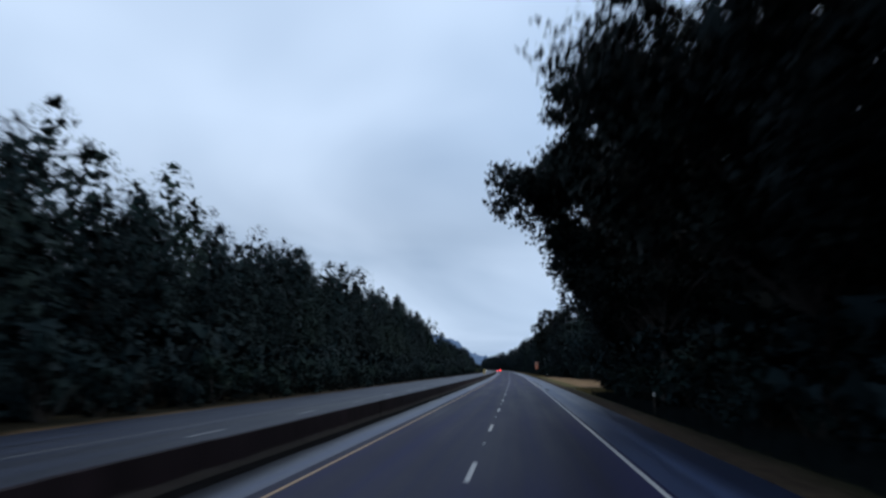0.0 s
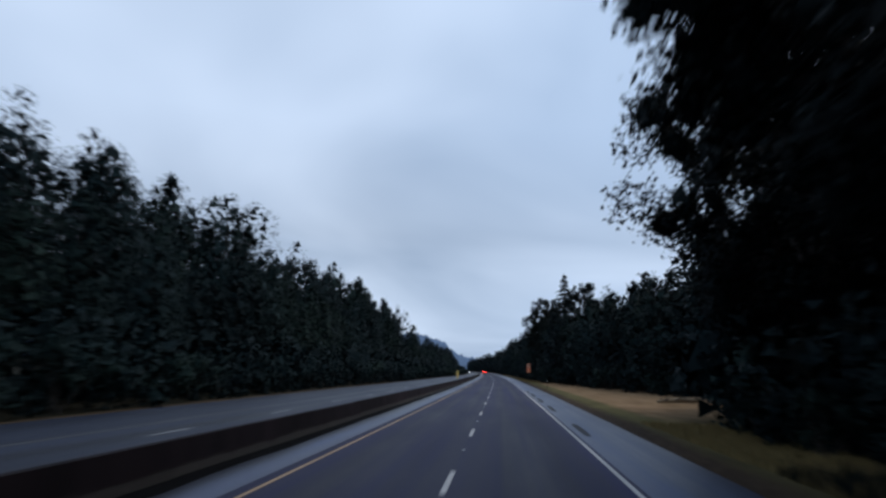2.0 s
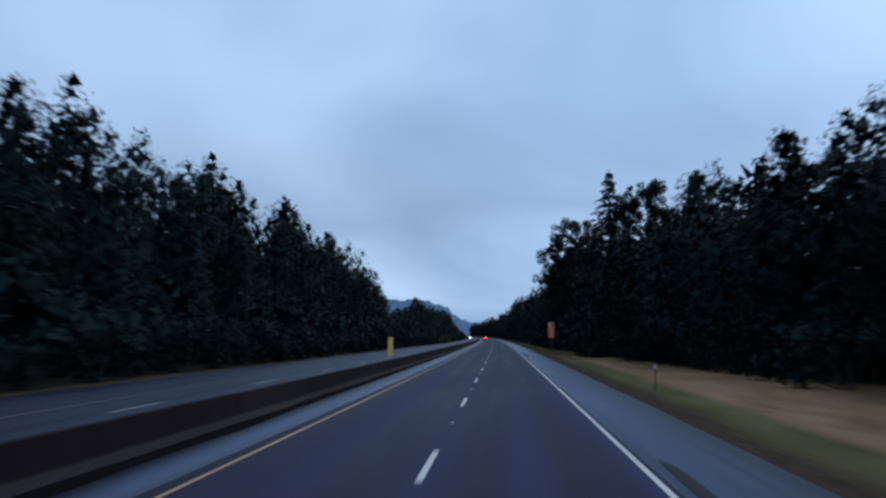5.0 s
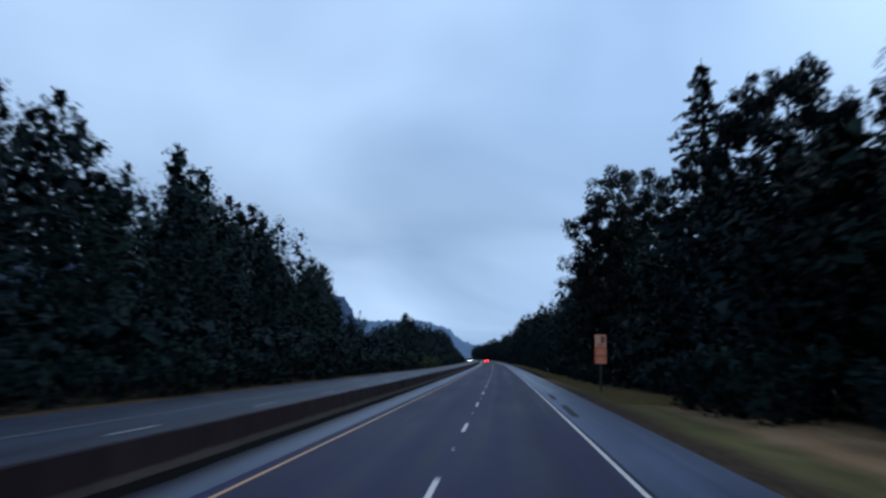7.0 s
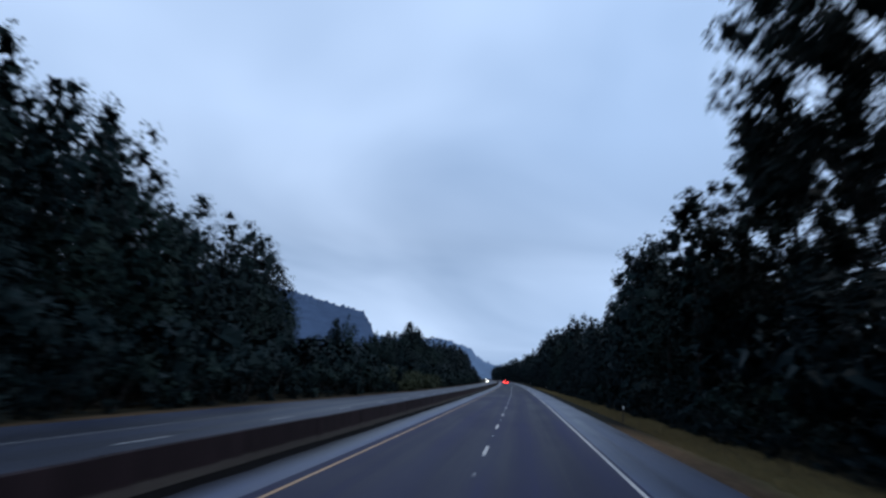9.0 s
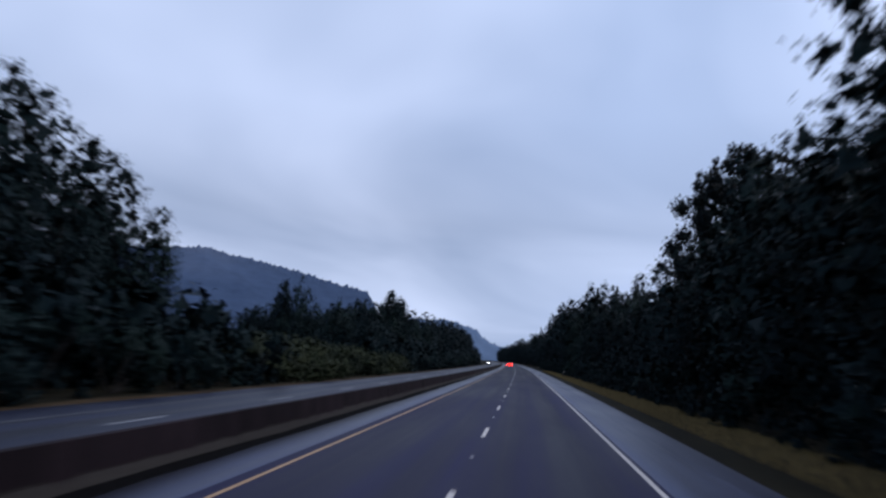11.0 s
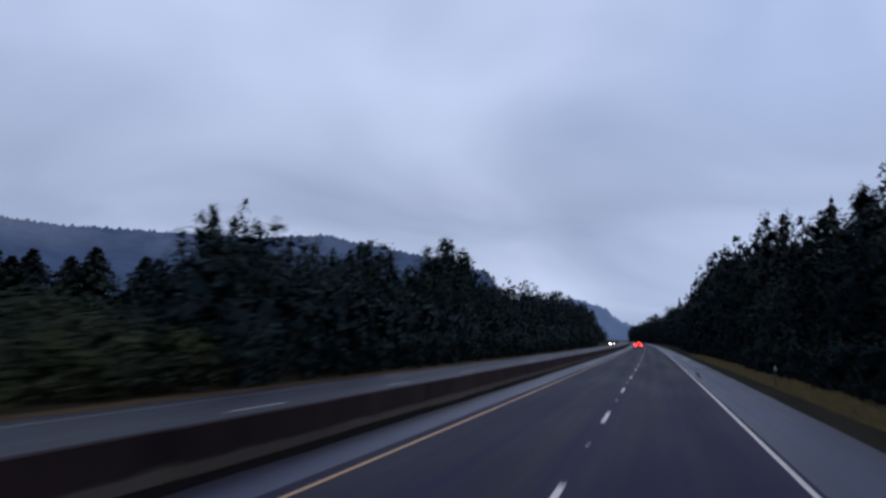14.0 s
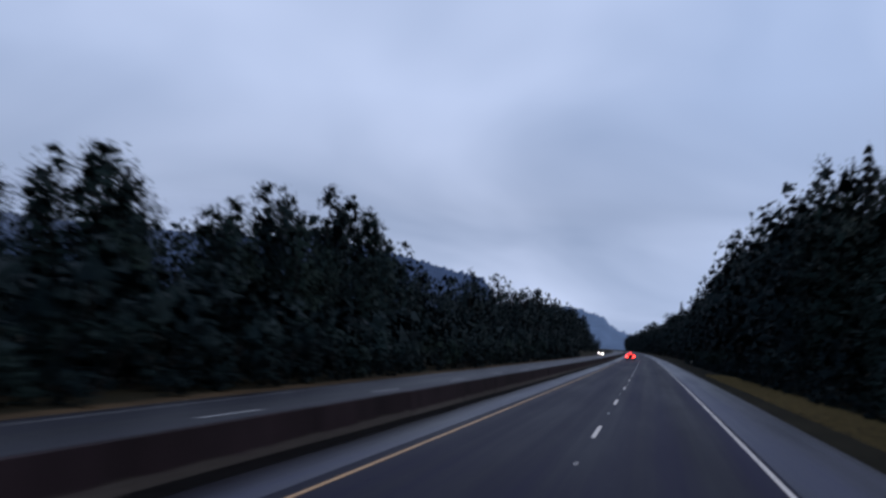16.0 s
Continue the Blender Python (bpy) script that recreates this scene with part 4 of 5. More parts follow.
    # conifers far behind the open ground
    for az, d, h in ((-53.5, 335, 28), (-51.0, 330, 29), (-49.1, 345, 32.5), (-47.9, 352, 28), (-46.6, 340, 30.5), (-44.4, 356, 30), (-42.8, 345, 33.5), (-39.5, 346, 31), (-38.0, 362, 23), (-35.6, 372, 20)):
        y = 308 + d * math.cos(radians(az))
        fir(-2.6 + d * math.sin(radians(az)) - bend(y), y, h * 1.03, 1.85, FIR_BROAD)
    for k in range(46):
        az, d = -56 + k * 0.5, rng.uniform(330, 380)
        y = 308 + d * math.cos(radians(az))
        alder(-2.6 + d * math.sin(radians(az)) - bend(y), y, rng.uniform(11, 17), far=True)


def right_forest():
    # big maples beside the shoulder
    for x, y, h, k, turn in ((18.5, -8, 25, 0, 0.4), (13.5, 3, 25, 1, 0.2), (12.2, 11, 26, 2, 0.2), (13.5, 51, 25, 0, -0.3), (15.9, 68.5, 23, 1, 0.3), (21.4, 81, 23.0, 2, -0.4)):
        maple(MAPLE[k], x, y, h, turn)
    maple(MAPLE_REACH, 10.9, 32.0, 27.0, 0.0, "large maple reaching a leafy limb out over the lane")
    for x, y, h in ((24, -6, 17), (22, 8, 15), (25, 20, 15), (21, 34, 13), (24, 46, 15), (22.5, 58, 14), (27, 66, 21), (26, 80, 22), (33, 0, 18), (34, 24, 17), (33, 44, 17), (36, 62, 18)):
        alder(x, y, h, wide=1.25, far=x > 30)
    for x, y, h in ((16.5, -5, 18), (13.5, 1, 15), (20.5, -1, 21), (17.0, 4, 19), (22.5, -7, 22), (17.5, -3, 14), (18.5, 8, 16), (17.0, 15, 15), (19.0, 24, 17), (17.5, 33, 15.5), (18.0, 42, 16), (19.5, 54, 15), (21.0, 66, 15)):
        alder(x, y, h, wide=1.4)
    y = -12.0
    while y < 88:
        if y < 62:
            under(11.2 + rng.uniform(-0.5, 0.5), y + 1.5, rng.uniform(2.2, 3.6))
        under(12.8 + rng.uniform(-1.0, 1.5) + max(0, y - 58) * 0.13, y, rng.uniform(3.0, 6.5))
        under(15.5 + rng.uniform(-1.0, 1.5) + max(0, y - 58) * 0.13, y + 1, rng.uniform(5.0, 8.5), True)
        under(18.5 + rng.uniform(-1.0, 1.5) + max(0, y - 58) * 0.13, y + 2, rng.uniform(6.0, 9.5), True)
        y += rng.uniform(3.0, 4.6)
    # edge of the wood behind the meadow, closing in on the road
    y = 78.0
    while y < 196:
        e = 32.0 - (y - 80) * 0.145
        alder(e + rng.uniform(-1, 2), y, rng.uniform(12, 17), wide=1.25, front=True)
        alder(e + 8 + rng.uniform(-1.5, 2), y + 3, along(y, (80, 26), (136, 23), (152, 20.5), (170, 20), (196, 21)) * rng.uniform(0.9, 1.02))
        if rng.random() < 0.14:
            fir(e + 17 + rng.uniform(-2, 3), y, along(y, (80, 27), (150, 24.5), (196, 23)) * rng.uniform(0.92, 1.04))
        alder(e + 16 + rng.uniform(-2, 3), y + 4, along(y, (80, 30), (150, 26), (196, 23)) * rng.uniform(0.88, 1.0), far=True)
        under(e - 3.2 + rng.uniform(-1, 1), y, rng.uniform(2.4, 4.6))
        for q in (3.5, 12.0, 22.0):
            under(e + q + rng.uniform(-1, 1), y + 2, rng.uniform(5.5, 8.0), True)
        alder(e + 25 + rng.uniform(-2, 3), y + 1, rng.uniform(17, 22), far=True)
        under(e - 2.6 + rng.uniform(-1, 1), y + 3, rng.uniform(2.8, 5.2))
        y += rng.uniform(6, 8.5)
    for k in range(12):
        under(15.5 + (k % 3) * 3.5, 226 + k * 3.4, rng.uniform(5.0, 7.0), True)
    fir(18.3, 217.5, 28.6, 1.35)
    fir(35.0, 200.2, 26.4, 1.1)
    fir(33, 186, 25, 1.1)
    maple(ROUND[0], 15.0, 234.6, 23.4, 0.6, "rounded broadleaf tree with open crown beside the road")
    maple(ROUND[0], 18.8, 256, 21.4, 2.1, "rounded broadleaf tree with open crown beside the road", 0.95)
    maple(ROUND[1], 22.8, 211.0, 25.5, 4.0, "rounded broadleaf tree with dense dark crown")
    maple(ROUND[1], 26.8, 347, 31.5, 3.3, "tall rounded broadleaf tree with lumpy dark crown", 0.88)
    fir(32.5, 372, 19.5)
    fir(35.5, 380, 21)
    y = 198.0
    while y < 900:
        e = 17.0 if y < 225 else 15.0
        far = y > 450
        if not 222 < y < 270:
            alder(e + rng.uniform(-0.6, 1.2), y, right_front(y) * rng.uniform(0.8, 0.98), far=far, wide=1.1, front=True)
        else:
            alder(e + 3 + rng.uniform(-0.6, 2.5), y, rng.uniform(9.5, 12.5), wide=1.3, front=True)
        alder(e + (12 if 318 < y < 362 else 7) + rng.uniform(-1.5, 2), y + 3, right_back(y) * rng.uniform(0.84, 1.0), far=y > 436, wide=1.1)
        if rng.random() < 0.22 and y < 640:
            fir(e + 13 + rng.uniform(-2, 2), y, right_back(y) * rng.uniform(0.98, 1.08), 0.9)
        alder(e + 16 + rng.uniform(-2, 2), y, right_back(y) * rng.uniform(0.85, 1.0), far=True)
        if y < 560:
            d = 13.3 if y < 230 else 12.4
            under(d + rng.uniform(-0.5, 0.4), y, rng.uniform(2.2, 4.2))
            if y > 228:
                for q in range(3):
                    under(10.9 + rng.uniform(-0.4, 0.5), y + 2.6 * q, rng.uniform(0.8, 1.7), True)
            under(15.5 + rng.uniform(-0.6, 0.6), y + 3.6, rng.uniform(3.2, 5.2), True)
        y += rng.uniform(6.6, 9.0) + (5 if y > 600 else 0)
    # on to where the road swings out of sight
    y = 905.0
    while y < 1480:
        for q in (0, 8):
            alder(14.5 + q + rng.uniform(-1, 1), y + q, rng.uniform(17, 24), far=True)
        y += rng.uniform(11, 15)
    for x, y, h in ((21, 206, 17), (24, 214, 18), (20.5, 224, 13.5), (25, 228, 14.5), (22, 238, 12.5), (19.5, 329, 11.5), (21, 338, 13), (20, 347, 12), (24.5, 342, 16)):
        alder(x, y, h, wide=1.4)
    for x, y, h in ((31, 446.4, 25.8), (28.5, 489, 29.5), (22.8, 480, 27.5), (18.8, 511.7, 25.4), (17.5, 262, 12.5), (28, 426, 24.2), (14.4, 283, 18.0), (15.2, 292, 14.5)):
        alder(x, y, h)
    alder(14.2, 262, 17.0, wide=1.25, front=True)
    for x, y, h in ((25, 438, 23.5), (23, 462, 25.5), (26, 497, 27), (21.5, 528, 24), (24, 552, 25.5), (20.5, 581, 23), (22, 603, 25), (19.5, 640, 24.5), (21, 668, 25), (19, 715, 26)):
        fir(x, y, h, 0.85)


def far_wood():
    V, N, F, M, base = [], [], [], [], 0
    mats = (M_LEAF, M_BARK, M_SHRUB)
    slots = {m.name: k for k, m in enumerate(mats)}
    for (trunk, crown), x, y, s, turn in FAR_WOOD:
        for me in (crown, trunk):
            slot = slots[me.materials[0].name]
            co = np.empty(len(me.vertices) * 3)
            me.vertices.foreach_get("co", co)
            co = co.reshape(-1, 3) * s
            ca, sa = math.cos(turn), math.sin(turn)
            V.append(np.stack([co[:, 0] * ca - co[:, 1] * sa + x, co[:, 0] * sa + co[:, 1] * ca + y, co[:, 2] - 0.12], 1))
            cn, vi = np.empty(len(me.loops) * 3), np.empty(len(me.loops), dtype=int)
            me.corner_normals.foreach_get("vector", cn)
            me.loops.foreach_get("vertex_index", vi)
            cn = cn.reshape(-1, 3)
            vn = np.zeros((len(me.vertices), 3))
            vn[vi] = np.stack([cn[:, 0] * ca - cn[:, 1] * sa, cn[:, 0] * sa + cn[:, 1] * ca, cn[:, 2]], 1)
            N.append(vn)
            fs = [[v + base for v in p.vertices] for p in me.polygons]
            F.extend(fs)
            M.extend([slot] * len(fs))
            base += len(co)
    me = bpy.data.meshes.new("far_wood")
    me.from_pydata(np.concatenate(V).tolist(), [], F)
    for m in mats:
        me.materials.append(m)
    me.polygons.foreach_set("material_index", M)
    me.update()
    me.shade_smooth()
    me.normals_split_custom_set_from_vertices(np.concatenate(N).tolist())
    tagged(link_mesh("far_wood", me, None), "dense dark green broadleaf woods and scrub further back", "trees", kind="stuff")


left_forest()
right_forest()
far_wood()


# ---- grass ----
def grass(name, spans, count, seed, label, mat):
    r = np.random.default_rng(seed)
    V, F = [], []
    total = sum((y1 - y0) * (x1 - x0) for x0, x1, y0, y1, h in spans)
    base = 0
    for x0, x1, y0, y1, h in spans:
        n = int(count * (y1 - y0) * (x1 - x0) / total)
        yy = r.uniform(y0, y1, n)
        p = np.stack([r.uniform(x0, x1, n) - 0.5 * CURVE * yy * yy, yy, np.full(n, -0.12)], 1)
        a = r.uniform(0, 6.28, n)
        t = np.stack([np.cos(a), np.sin(a), 0 * a], 1)
        hh = (h * r.uniform(0.4, 1.3, n))[:, None]
        up = np.array([0, 0, 1.0]) + r.normal(size=(n, 3)) * 0.28
        w = r.uniform(0.010, 0.035, n)[:, None]
        V.append(np.stack([p - t * w, p + t * w, p + up * hh + np.array([0, 0, 0.1])], 1).reshape(-1, 3))
        i = base + np.arange(n) * 3
        F.append(np.stack([i, i + 1, i + 2], 1))
        base += n * 3
    me = bpy.data.meshes.new(name)
    me.from_pydata(np.concatenate(V).tolist(), [], np.concatenate(F).tolist())
    me.update()
    tagged(link_mesh(name, me, mat), label, "grass", kind="stuff")


grass("verge_grass", [(8.2, 12.4, 50, 72, 0.16), (7.9, 10.9, 225, 470, 0.13), (8.0, 13.0, 200, 225, 0.13)], 100000, 5, "dry yellow green roadside grass on the verge", M_GRASS)
# blades in a near-black green, to paint in the shade under the maples
grass("verge_weeds", [(8.2, 11.0, -20, 54, 0.30)], 26000, 6, "low green plants coloured dark for the shade under the roadside maples", M_MAPLE)


def fallen_log():
    e = tagged(new("fallen_log"), "pale weathered fallen log with dark broken limbs at the meadow edge", "log")
    e.matrix_basis = pose(16.6 + bend(98), 98, 0.0, 0, 0, 24)
    b = bmesh.new()
    tube(b, [(-2.1, 0, 0.16), (-1.0, 0.06, 0.25), (0.4, -0.04, 0.30), (1.5, 0.05, 0.30), (2.3, 0.0, 0.34)], [0.13, 0.19, 0.23, 0.25, 0.22], 10)
    part("trunk", b, M_LOG, e)
    r = random.Random(12)
    for k in range(9):
        x = -1.8 + 0.45 * k
        b = bmesh.new()
        tube(b, [(x, 0, 0.25), (x + r.uniform(-0.3, 0.3), r.uniform(-0.5, 0.3), 0.45), (x + r.uniform(-0.8, 0.8), r.uniform(-0.9, 0.6), r.uniform(0.25, 0.8))], [0.05, 0.035, 0.012], 5)
        part("branch", b, M_BARK, e)


fallen_log()


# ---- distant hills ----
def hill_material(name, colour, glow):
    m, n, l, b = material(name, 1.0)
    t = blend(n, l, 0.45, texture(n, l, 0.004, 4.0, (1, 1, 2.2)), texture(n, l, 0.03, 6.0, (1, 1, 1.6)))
    # evening haze is painted in: a blue base colour that also glows
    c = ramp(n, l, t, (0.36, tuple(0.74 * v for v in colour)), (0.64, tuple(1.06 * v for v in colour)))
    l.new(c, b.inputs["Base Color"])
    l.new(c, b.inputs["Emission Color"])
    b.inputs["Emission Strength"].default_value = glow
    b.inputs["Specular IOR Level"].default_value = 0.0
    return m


def hill(name, radius, profile, mat, jag, seed, label):
    """A wooded ridge round the far side, given by bearing and height angle from the road."""
    r = np.random.default_rng(seed)
    az = np.arange(profile[0][0], profile[-1][0] + 0.01, 0.12)
    el = np.interp(az, [p[0] for p in profile], [p[1] for p in profile])
    rows = 9
    V, F = [], []
    for k, (a, e) in enumerate(zip(az, el)):
        top = radius * math.tan(radians(max(e, 0.05)))
        top += radius * 0.0016 * noise.noise(Vector((a * 0.9, seed, 0)))
        for q in range(rows):
            u = q / (rows - 1)
            d = radius * (0.78 + 0.22 * u)
            z = top * u ** 0.75 + (0 if q == 0 else jag * r.uniform(0, 1) ** 2 if q == rows - 1 else 0.05 * top * noise.noise(Vector((a * 0.5, u * 4, seed))))
            V.append((d * math.sin(radians(a)), 300 + d * math.cos(radians(a)), z - 2))
        V.append((radius * 1.15 * math.sin(radians(a)), 300 + radius * 1.15 * math.cos(radians(a)), -2))
    n = rows + 1
    for k in range(len(az) - 1):
        for q in range(n - 1):
            p = k * n + q
            F.append((p, p + n, p + n + 1, p + 1))
    me = bpy.data.meshes.new(name)
    me.from_pydata(V, [], F)
    me.update()
    tagged(link_mesh(name, me, mat), label, "hill", kind="structure")


hill("backdrop_ridge", 2100, [(-78, 6.2), (-62, 6.9), (-52.4, 7.15), (-48.1, 6.85), (-41.2, 7.0), (-33.4, 7.1), (-28.2, 7.65), (-26.2, 7.25), (-21.9, 6.6), (-17.4, 5.55), (-14.9, 5.1), (-14.2, 4.1), (-13.6, 2.6), (-12.4, 1.2), (-11, 0.2)], hill_material("haze_tinted_wooded_ridge", (0.034, 0.058, 0.108), 0.40), 9, 3, "wooded ridge tinted for blue evening haze, ending in a cliff")
hill("backdrop_hill", 2900, [(-28, 3.4), (-17, 3.3), (-13, 3.05), (-10.3, 3.02), (-8.6, 3.1), (-7.8, 3.1), (-6.5, 2.75), (-5.4, 2.45), (-4.9, 1.8), (-4.2, 1.45), (-3.2, 1.15), (-2, 0.9), (1, 0.8), (8, 0.9), (20, 0.9)], hill_material("haze_tinted_wooded_hill", (0.056, 0.093, 0.158), 0.6), 11, 5, "rounded wooded hill tinted pale blue for evening haze")

def low_cloud(name, radius, az0, az1, el0, el1, label):
    """A thin sheet of drifting cloud along the ridge's crest."""
    V, F, rows = [], [], 7
    n = int((az1 - az0) / 1.0) + 1
    for k in range(n):
        a = radians(az0 + (az1 - az0) * k / (n - 1))
        for q in range(rows):
            h = radius * math.tan(radians(el0 + (el1 - el0) * q / (rows - 1)))
            V.append((radius * math.sin(a), 300 + radius * math.cos(a), h))
    for k in range(n - 1):
        for q in range(rows - 1):
            i = k * rows + q
            F.append((i, i + rows, i + rows + 1, i + 1))
    me = bpy.data.meshes.new(name)
    me.from_pydata(V, [], F)
    me.update()
    m, nd, l, b = material("drifting_low_cloud", 1.0)
    b.inputs["Base Color"].default_value = (0, 0, 0, 1)
    b.inputs["Specular IOR Level"].default_value = 0.0
    # the sky light in the cloud is put in as an even glow
    b.inputs["Emission Color"].default_value = (0.37, 0.50, 0.74, 1)
    b.inputs["Emission Strength"].default_value = 0.82
    gen = nd.new("ShaderNodeTexCoord").outputs["Generated"]
    sep = nd.new("ShaderNodeSeparateXYZ")
    l.new(gen, sep.inputs[0])
    up = ramp(nd, l, sep.outputs["Z"], (0.0, (0, 0, 0)), (0.40, (0.55, 0.55, 0.55)), (0.62, (1, 1, 1)), (0.80, (0.7, 0.7, 0.7)), (1.0, (0, 0, 0)))
    ends = ramp(nd, l, sep.outputs["X"], (0.0, (0, 0, 0)), (0.15, (1, 1, 1)), (0.55, (0.8, 0.8, 0.8)), (1.0, (0, 0, 0)))
    puff = ramp(nd, l, texture(nd, l, 0.0042, 4.0, (1, 1, 2.0)), (0.38, (0, 0, 0)), (0.68, (0.62, 0.62, 0.62)))
    l.new(maths(nd, l, "MULTIPLY", maths(nd, l, "MULTIPLY", up, ends), puff), b.inputs["Alpha"])
    tagged(link_mesh(name, me, m), label, "cloud", kind="structure")


low_cloud("backdrop_cloud", 1600, -82, -20, 4.8, 10.5, "thin grey low cloud drifting along the ridge")

# ---- signs and posts ----
def bars(parent, x, y, z, rows, width, mat, height=0.06):
    for k in range(rows):
        w = width * (0.62 + 0.3 * ((k * 7) % 3) / 2)
        boxed("lettering_bar", (x - w / 2, x + w / 2, y - 0.006, y, z - k * height * 2.1 - height, z - k * height * 2.1), mat, parent)


def trail_sign():
    e = tagged(new("roadside_sign"), "tall orange brown sign of three stacked panels on a dark post", "road sign")
    e.location = (8.95 + bend(214.3), 214.3, 0)
    boxed("post", (-0.07, 0.07, 0.02, 0.14, -0.3, 4.2), M_POST, e, bevel=0.012)
    for nm, z0, z1, mt in (("panel", 3.42, 4.42, M_SIGN_PALE), ("panel", 2.80, 3.38, M_SIGN_BROWN), ("panel", 2.18, 2.76, M_SIGN_BROWN)):
        p = boxed(nm, (-0.44, 0.44, -0.03, 0.012, z0, z1), mt, e, bevel=0.006)
        b = bmesh.new()
        for x0, x1, a, c in ((-0.42, 0.42, z0 + 0.015, z0 + 0.04), (-0.42, 0.42, z1 - 0.04, z1 - 0.015), (-0.42, -0.395, z0 + 0.04, z1 - 0.04), (0.395, 0.42, z0 + 0.04, z1 - 0.04)):
            box(b, x0, x1, -0.036, -0.03, a, c)
        part("border", b, M_SIGN_PALE if mt is M_SIGN_BROWN else M_SIGN_BROWN, p)
        if mt is M_SIGN_BROWN:
            bars(p, 0, -0.03, z1 - 0.13, 3, 0.66, M_SIGN_PALE, 0.07)
        else:
            boxed("pictogram", (0.02, 0.32, -0.037, -0.03, z0 + 0.36, z1 - 0.12), M_SIGN_DARK, p)
            bars(p, 0, -0.03, z0 + 0.28, 2, 0.7, M_SIGN_DARK, 0.05)


trail_sign()


def barrier_panel():
    e = tagged(new("marker_sign"), "narrow yellow marker panel on a steel post behind the barrier", "road sign")
    e.location = (-6.2 + bend(157.3), 157.3, 0)
    boxed("post", (-0.03, 0.03, 0.0, 0.05, -0.2, 2.15), M_STEEL, e, bevel=0.006)
    p = boxed("panel", (-0.165, 0.165, -0.02, -0.004, 0.92, 2.2), M_MARKER_YELLOW, e, bevel=0.004)
    for k in range(4):
        boxed("stripe", (-0.13, 0.13, -0.025, -0.02, 1.04 + k * 0.3, 1.12 + k * 0.3), M_SIGN_PALE, p)


barrier_panel()


def delineator():
    e = tagged(new("delineator_post"), "slim dark roadside delineator post with small white reflector", "delineator post", "delineator posts")
    b = bmesh.new()
    box(b, -0.035, 0.035, -0.012, 0.012, -0.3, 1.18, 0.006)
    part("post", b, M_POST, e)
    boxed("reflector", (-0.04, 0.04, -0.02, -0.012, 0.94, 1.16), M_MARKER_WHITE, e)
    return e


post = delineator()
post.location = (8.4, 23.6, 0)
for x, y in ((8.4, 143.3), (7.7, 255.4), (8.2, 377.6), (8.2, 500.0)):
    copy_thing(post, pose(x + bend(y), y, 0))


# ---- vehicles far ahead ----
def wheel_mesh():
    b = bmesh.new()
    bmesh.ops.create_cone(b, cap_ends=True, segments=20, radius1=0.5, radius2=0.5, depth=0.28, matrix=Matrix.Rotation(radians(90), 4, "Y"))
    bmesh.ops.bevel(b, geom=[e for e in b.edges if abs(e.verts[0].co.x - e.verts[1].co.x) < 1e-4], offset=0.05, segments=2, affect="EDGES")
    me = bpy.data.meshes.new("wheel")
    b.to_mesh(me)
    b.free()
    me.materials.append(M_RUBBER)
    return me


WHEEL = wheel_mesh()


def car_body(prof):
    b = bmesh.new()
    sides = [[b.verts.new((x * (1.0 if z < 1.1 else 0.82), y, z)) for y, z in prof] for x in (-0.92, 0.92)]
    b.faces.new(sides[0])
    b.faces.new(sides[1][::-1])
    for k in range(len(prof)):
        q = (k + 1) % len(prof)
        b.faces.new((sides[0][k], sides[1][k], sides[1][q], sides[0][q]))
    bmesh.ops.recalc_face_normals(b, faces=b.faces)
    bmesh.ops.bevel(b, geom=list(b.edges), offset=0.05, segments=2, affect="EDGES")
    return b


def glass_pane(name, corners, parent):
    b = bmesh.new()
    b.faces.new([b.verts.new(p) for p in corners])
    bmesh.ops.solidify(b, geom=b.faces, thickness=-0.02)
    part(name, b, M_GLASS, parent)


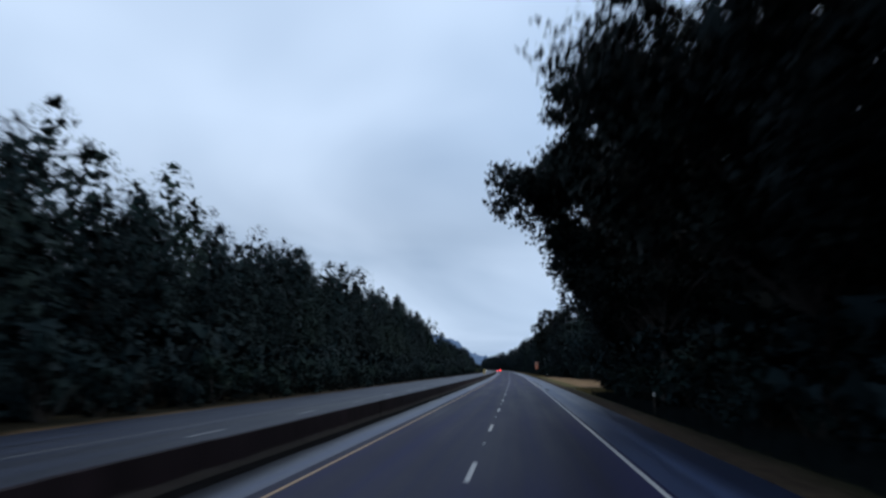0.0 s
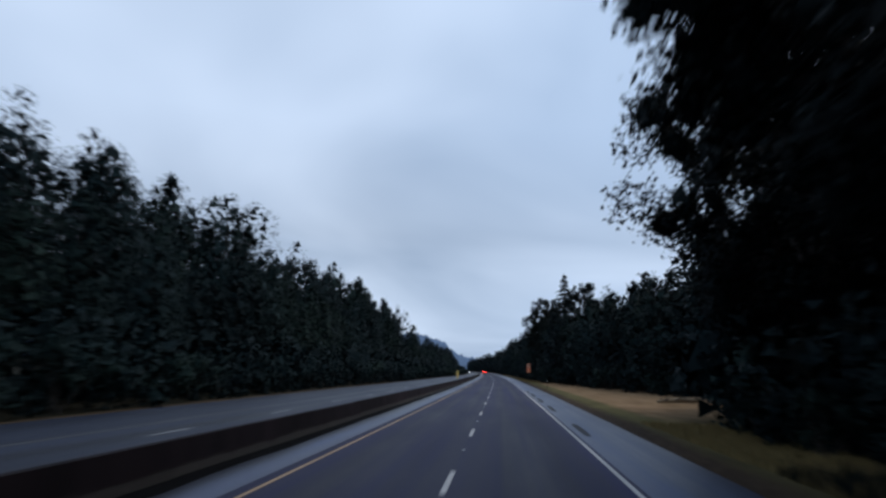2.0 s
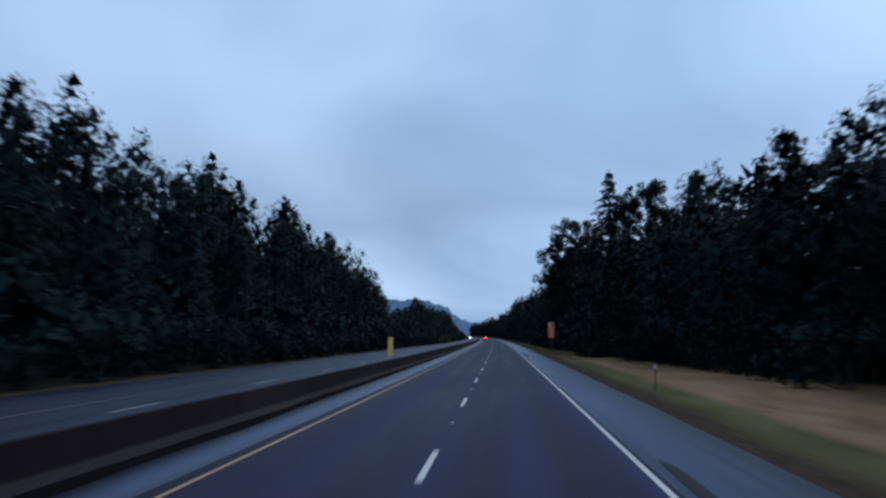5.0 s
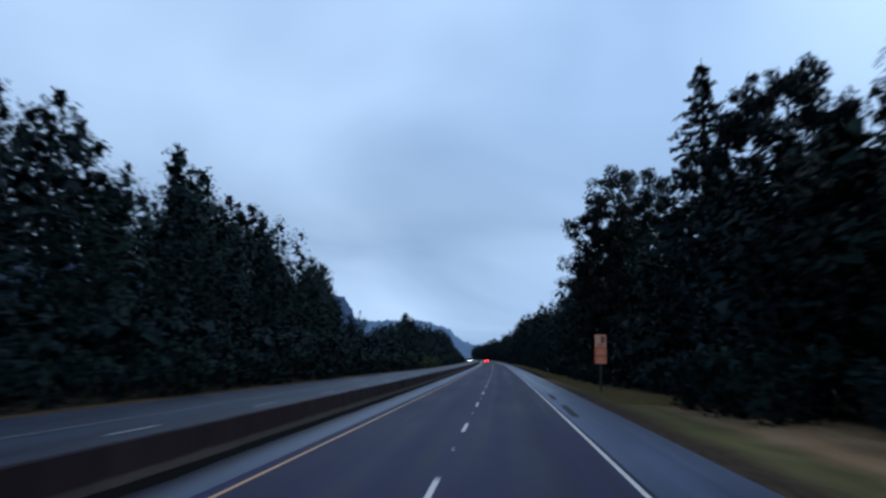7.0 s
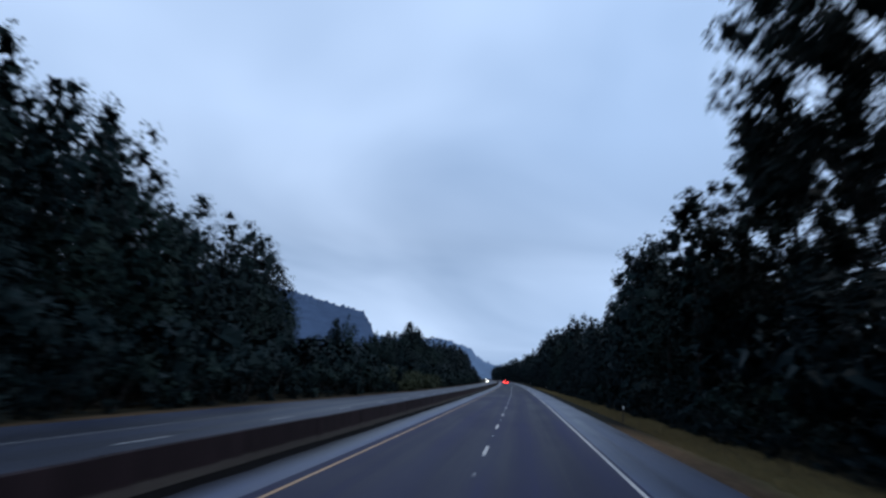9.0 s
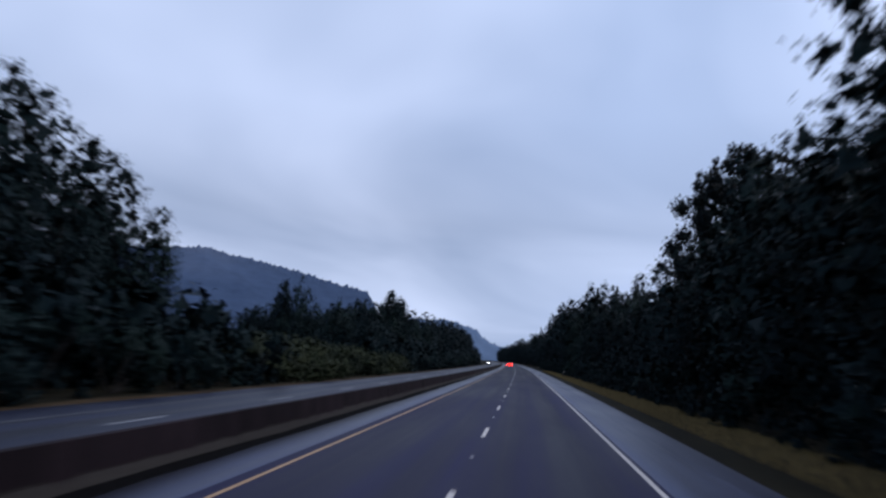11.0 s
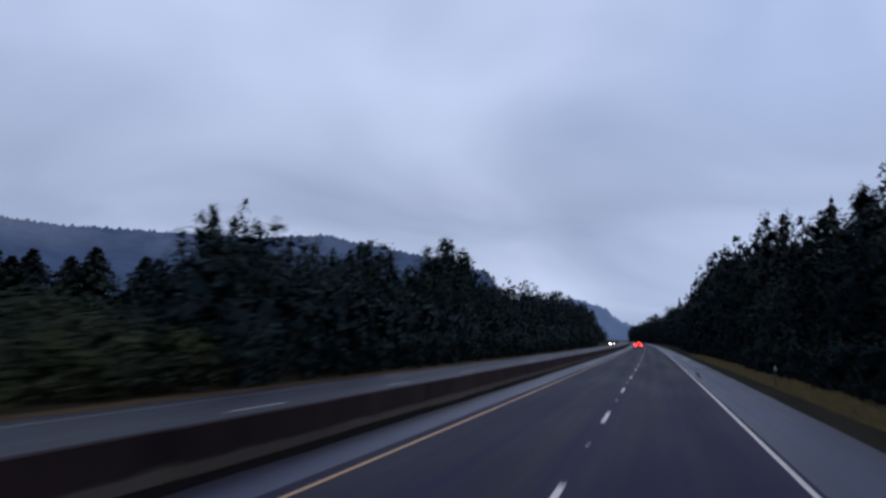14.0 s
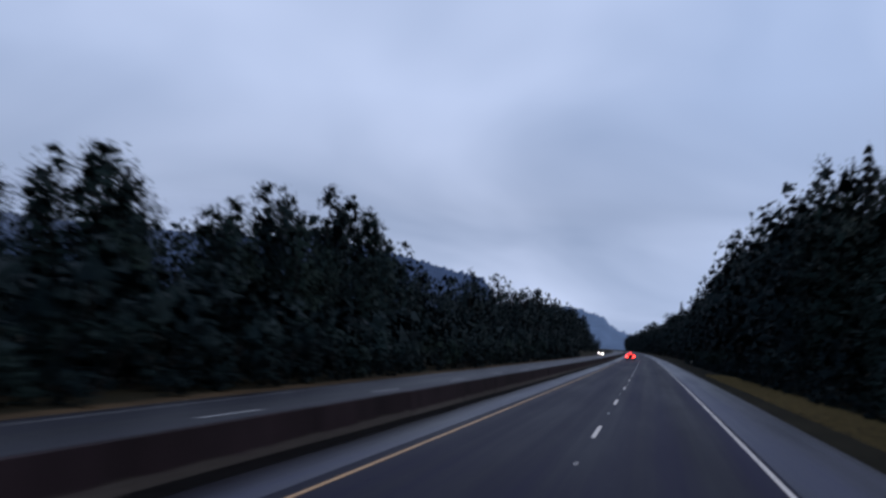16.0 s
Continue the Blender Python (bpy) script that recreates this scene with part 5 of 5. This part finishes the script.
def leading_car():
    e = tagged(new("car"), "dark estate car seen from behind with lit red tail lamps", "car")
    e.matrix_basis = pose(-1.85 + bend(548), 548, 0, 0, 0, 2.6)
    part("body", car_body([(0.0, 0.35), (0.0, 1.0), (0.25, 1.55), (0.7, 1.68), (2.6, 1.66), (3.3, 1.12), (4.5, 0.95), (4.6, 0.35)]), M_CAR, e)
    glass_pane("rear_window", ((-0.68, 0.03, 1.08), (0.68, 0.03, 1.08), (0.62, 0.21, 1.50), (-0.62, 0.21, 1.50)), e)
    boxed("bumper", (-0.90, 0.90, -0.09, 0.06, 0.42, 0.62), M_RUBBER, e, bevel=0.03)
    boxed("brake_lamp", (-0.30, 0.30, 0.16, 0.24, 1.56, 1.62), M_TAIL, e, "lit red lamp bar", 0.01)
    for x in (-0.72, 0.72):
        boxed("tail_lamp", (x - 0.20, x + 0.20, -0.06, 0.04, 0.74, 1.06), M_TAIL, e, "lit red tail lamp", 0.02)
        for y in (0.9, 3.6):
            w = link_mesh("wheel", WHEEL, None, e)
            w.matrix_basis = Matrix.LocRotScale((x * 1.1, y, 0.33), None, (0.7, 0.66, 0.66))


leading_car()


def oncoming_car():
    e = tagged(new("car"), "dark car with lit headlamps on the opposite carriageway", "car")
    e.matrix_basis = pose(-12.1 + bend(615), 615, 0, 0, 0, 2.9)
    part("body", car_body([(0.0, 0.3), (0.0, 0.75), (0.9, 0.95), (1.7, 1.42), (3.2, 1.45), (4.1, 1.0), (4.4, 0.9), (4.4, 0.3)]), M_CAR, e)
    glass_pane("windscreen", ((-0.70, 0.93, 1.02), (0.70, 0.93, 1.02), (0.64, 1.62, 1.42), (-0.64, 1.62, 1.42)), e)
    for x in (-0.64, 0.64):
        boxed("headlamp", (x - 0.17, x + 0.17, -0.03, 0.05, 0.58, 0.74), M_HEAD, e, "lit white headlamp", 0.02)
        for y in (0.85, 3.5):
            w = link_mesh("wheel", WHEEL, None, e)
            w.matrix_basis = Matrix.LocRotScale((x * 1.2, y, 0.32), None, (0.7, 0.64, 0.64))


oncoming_car()
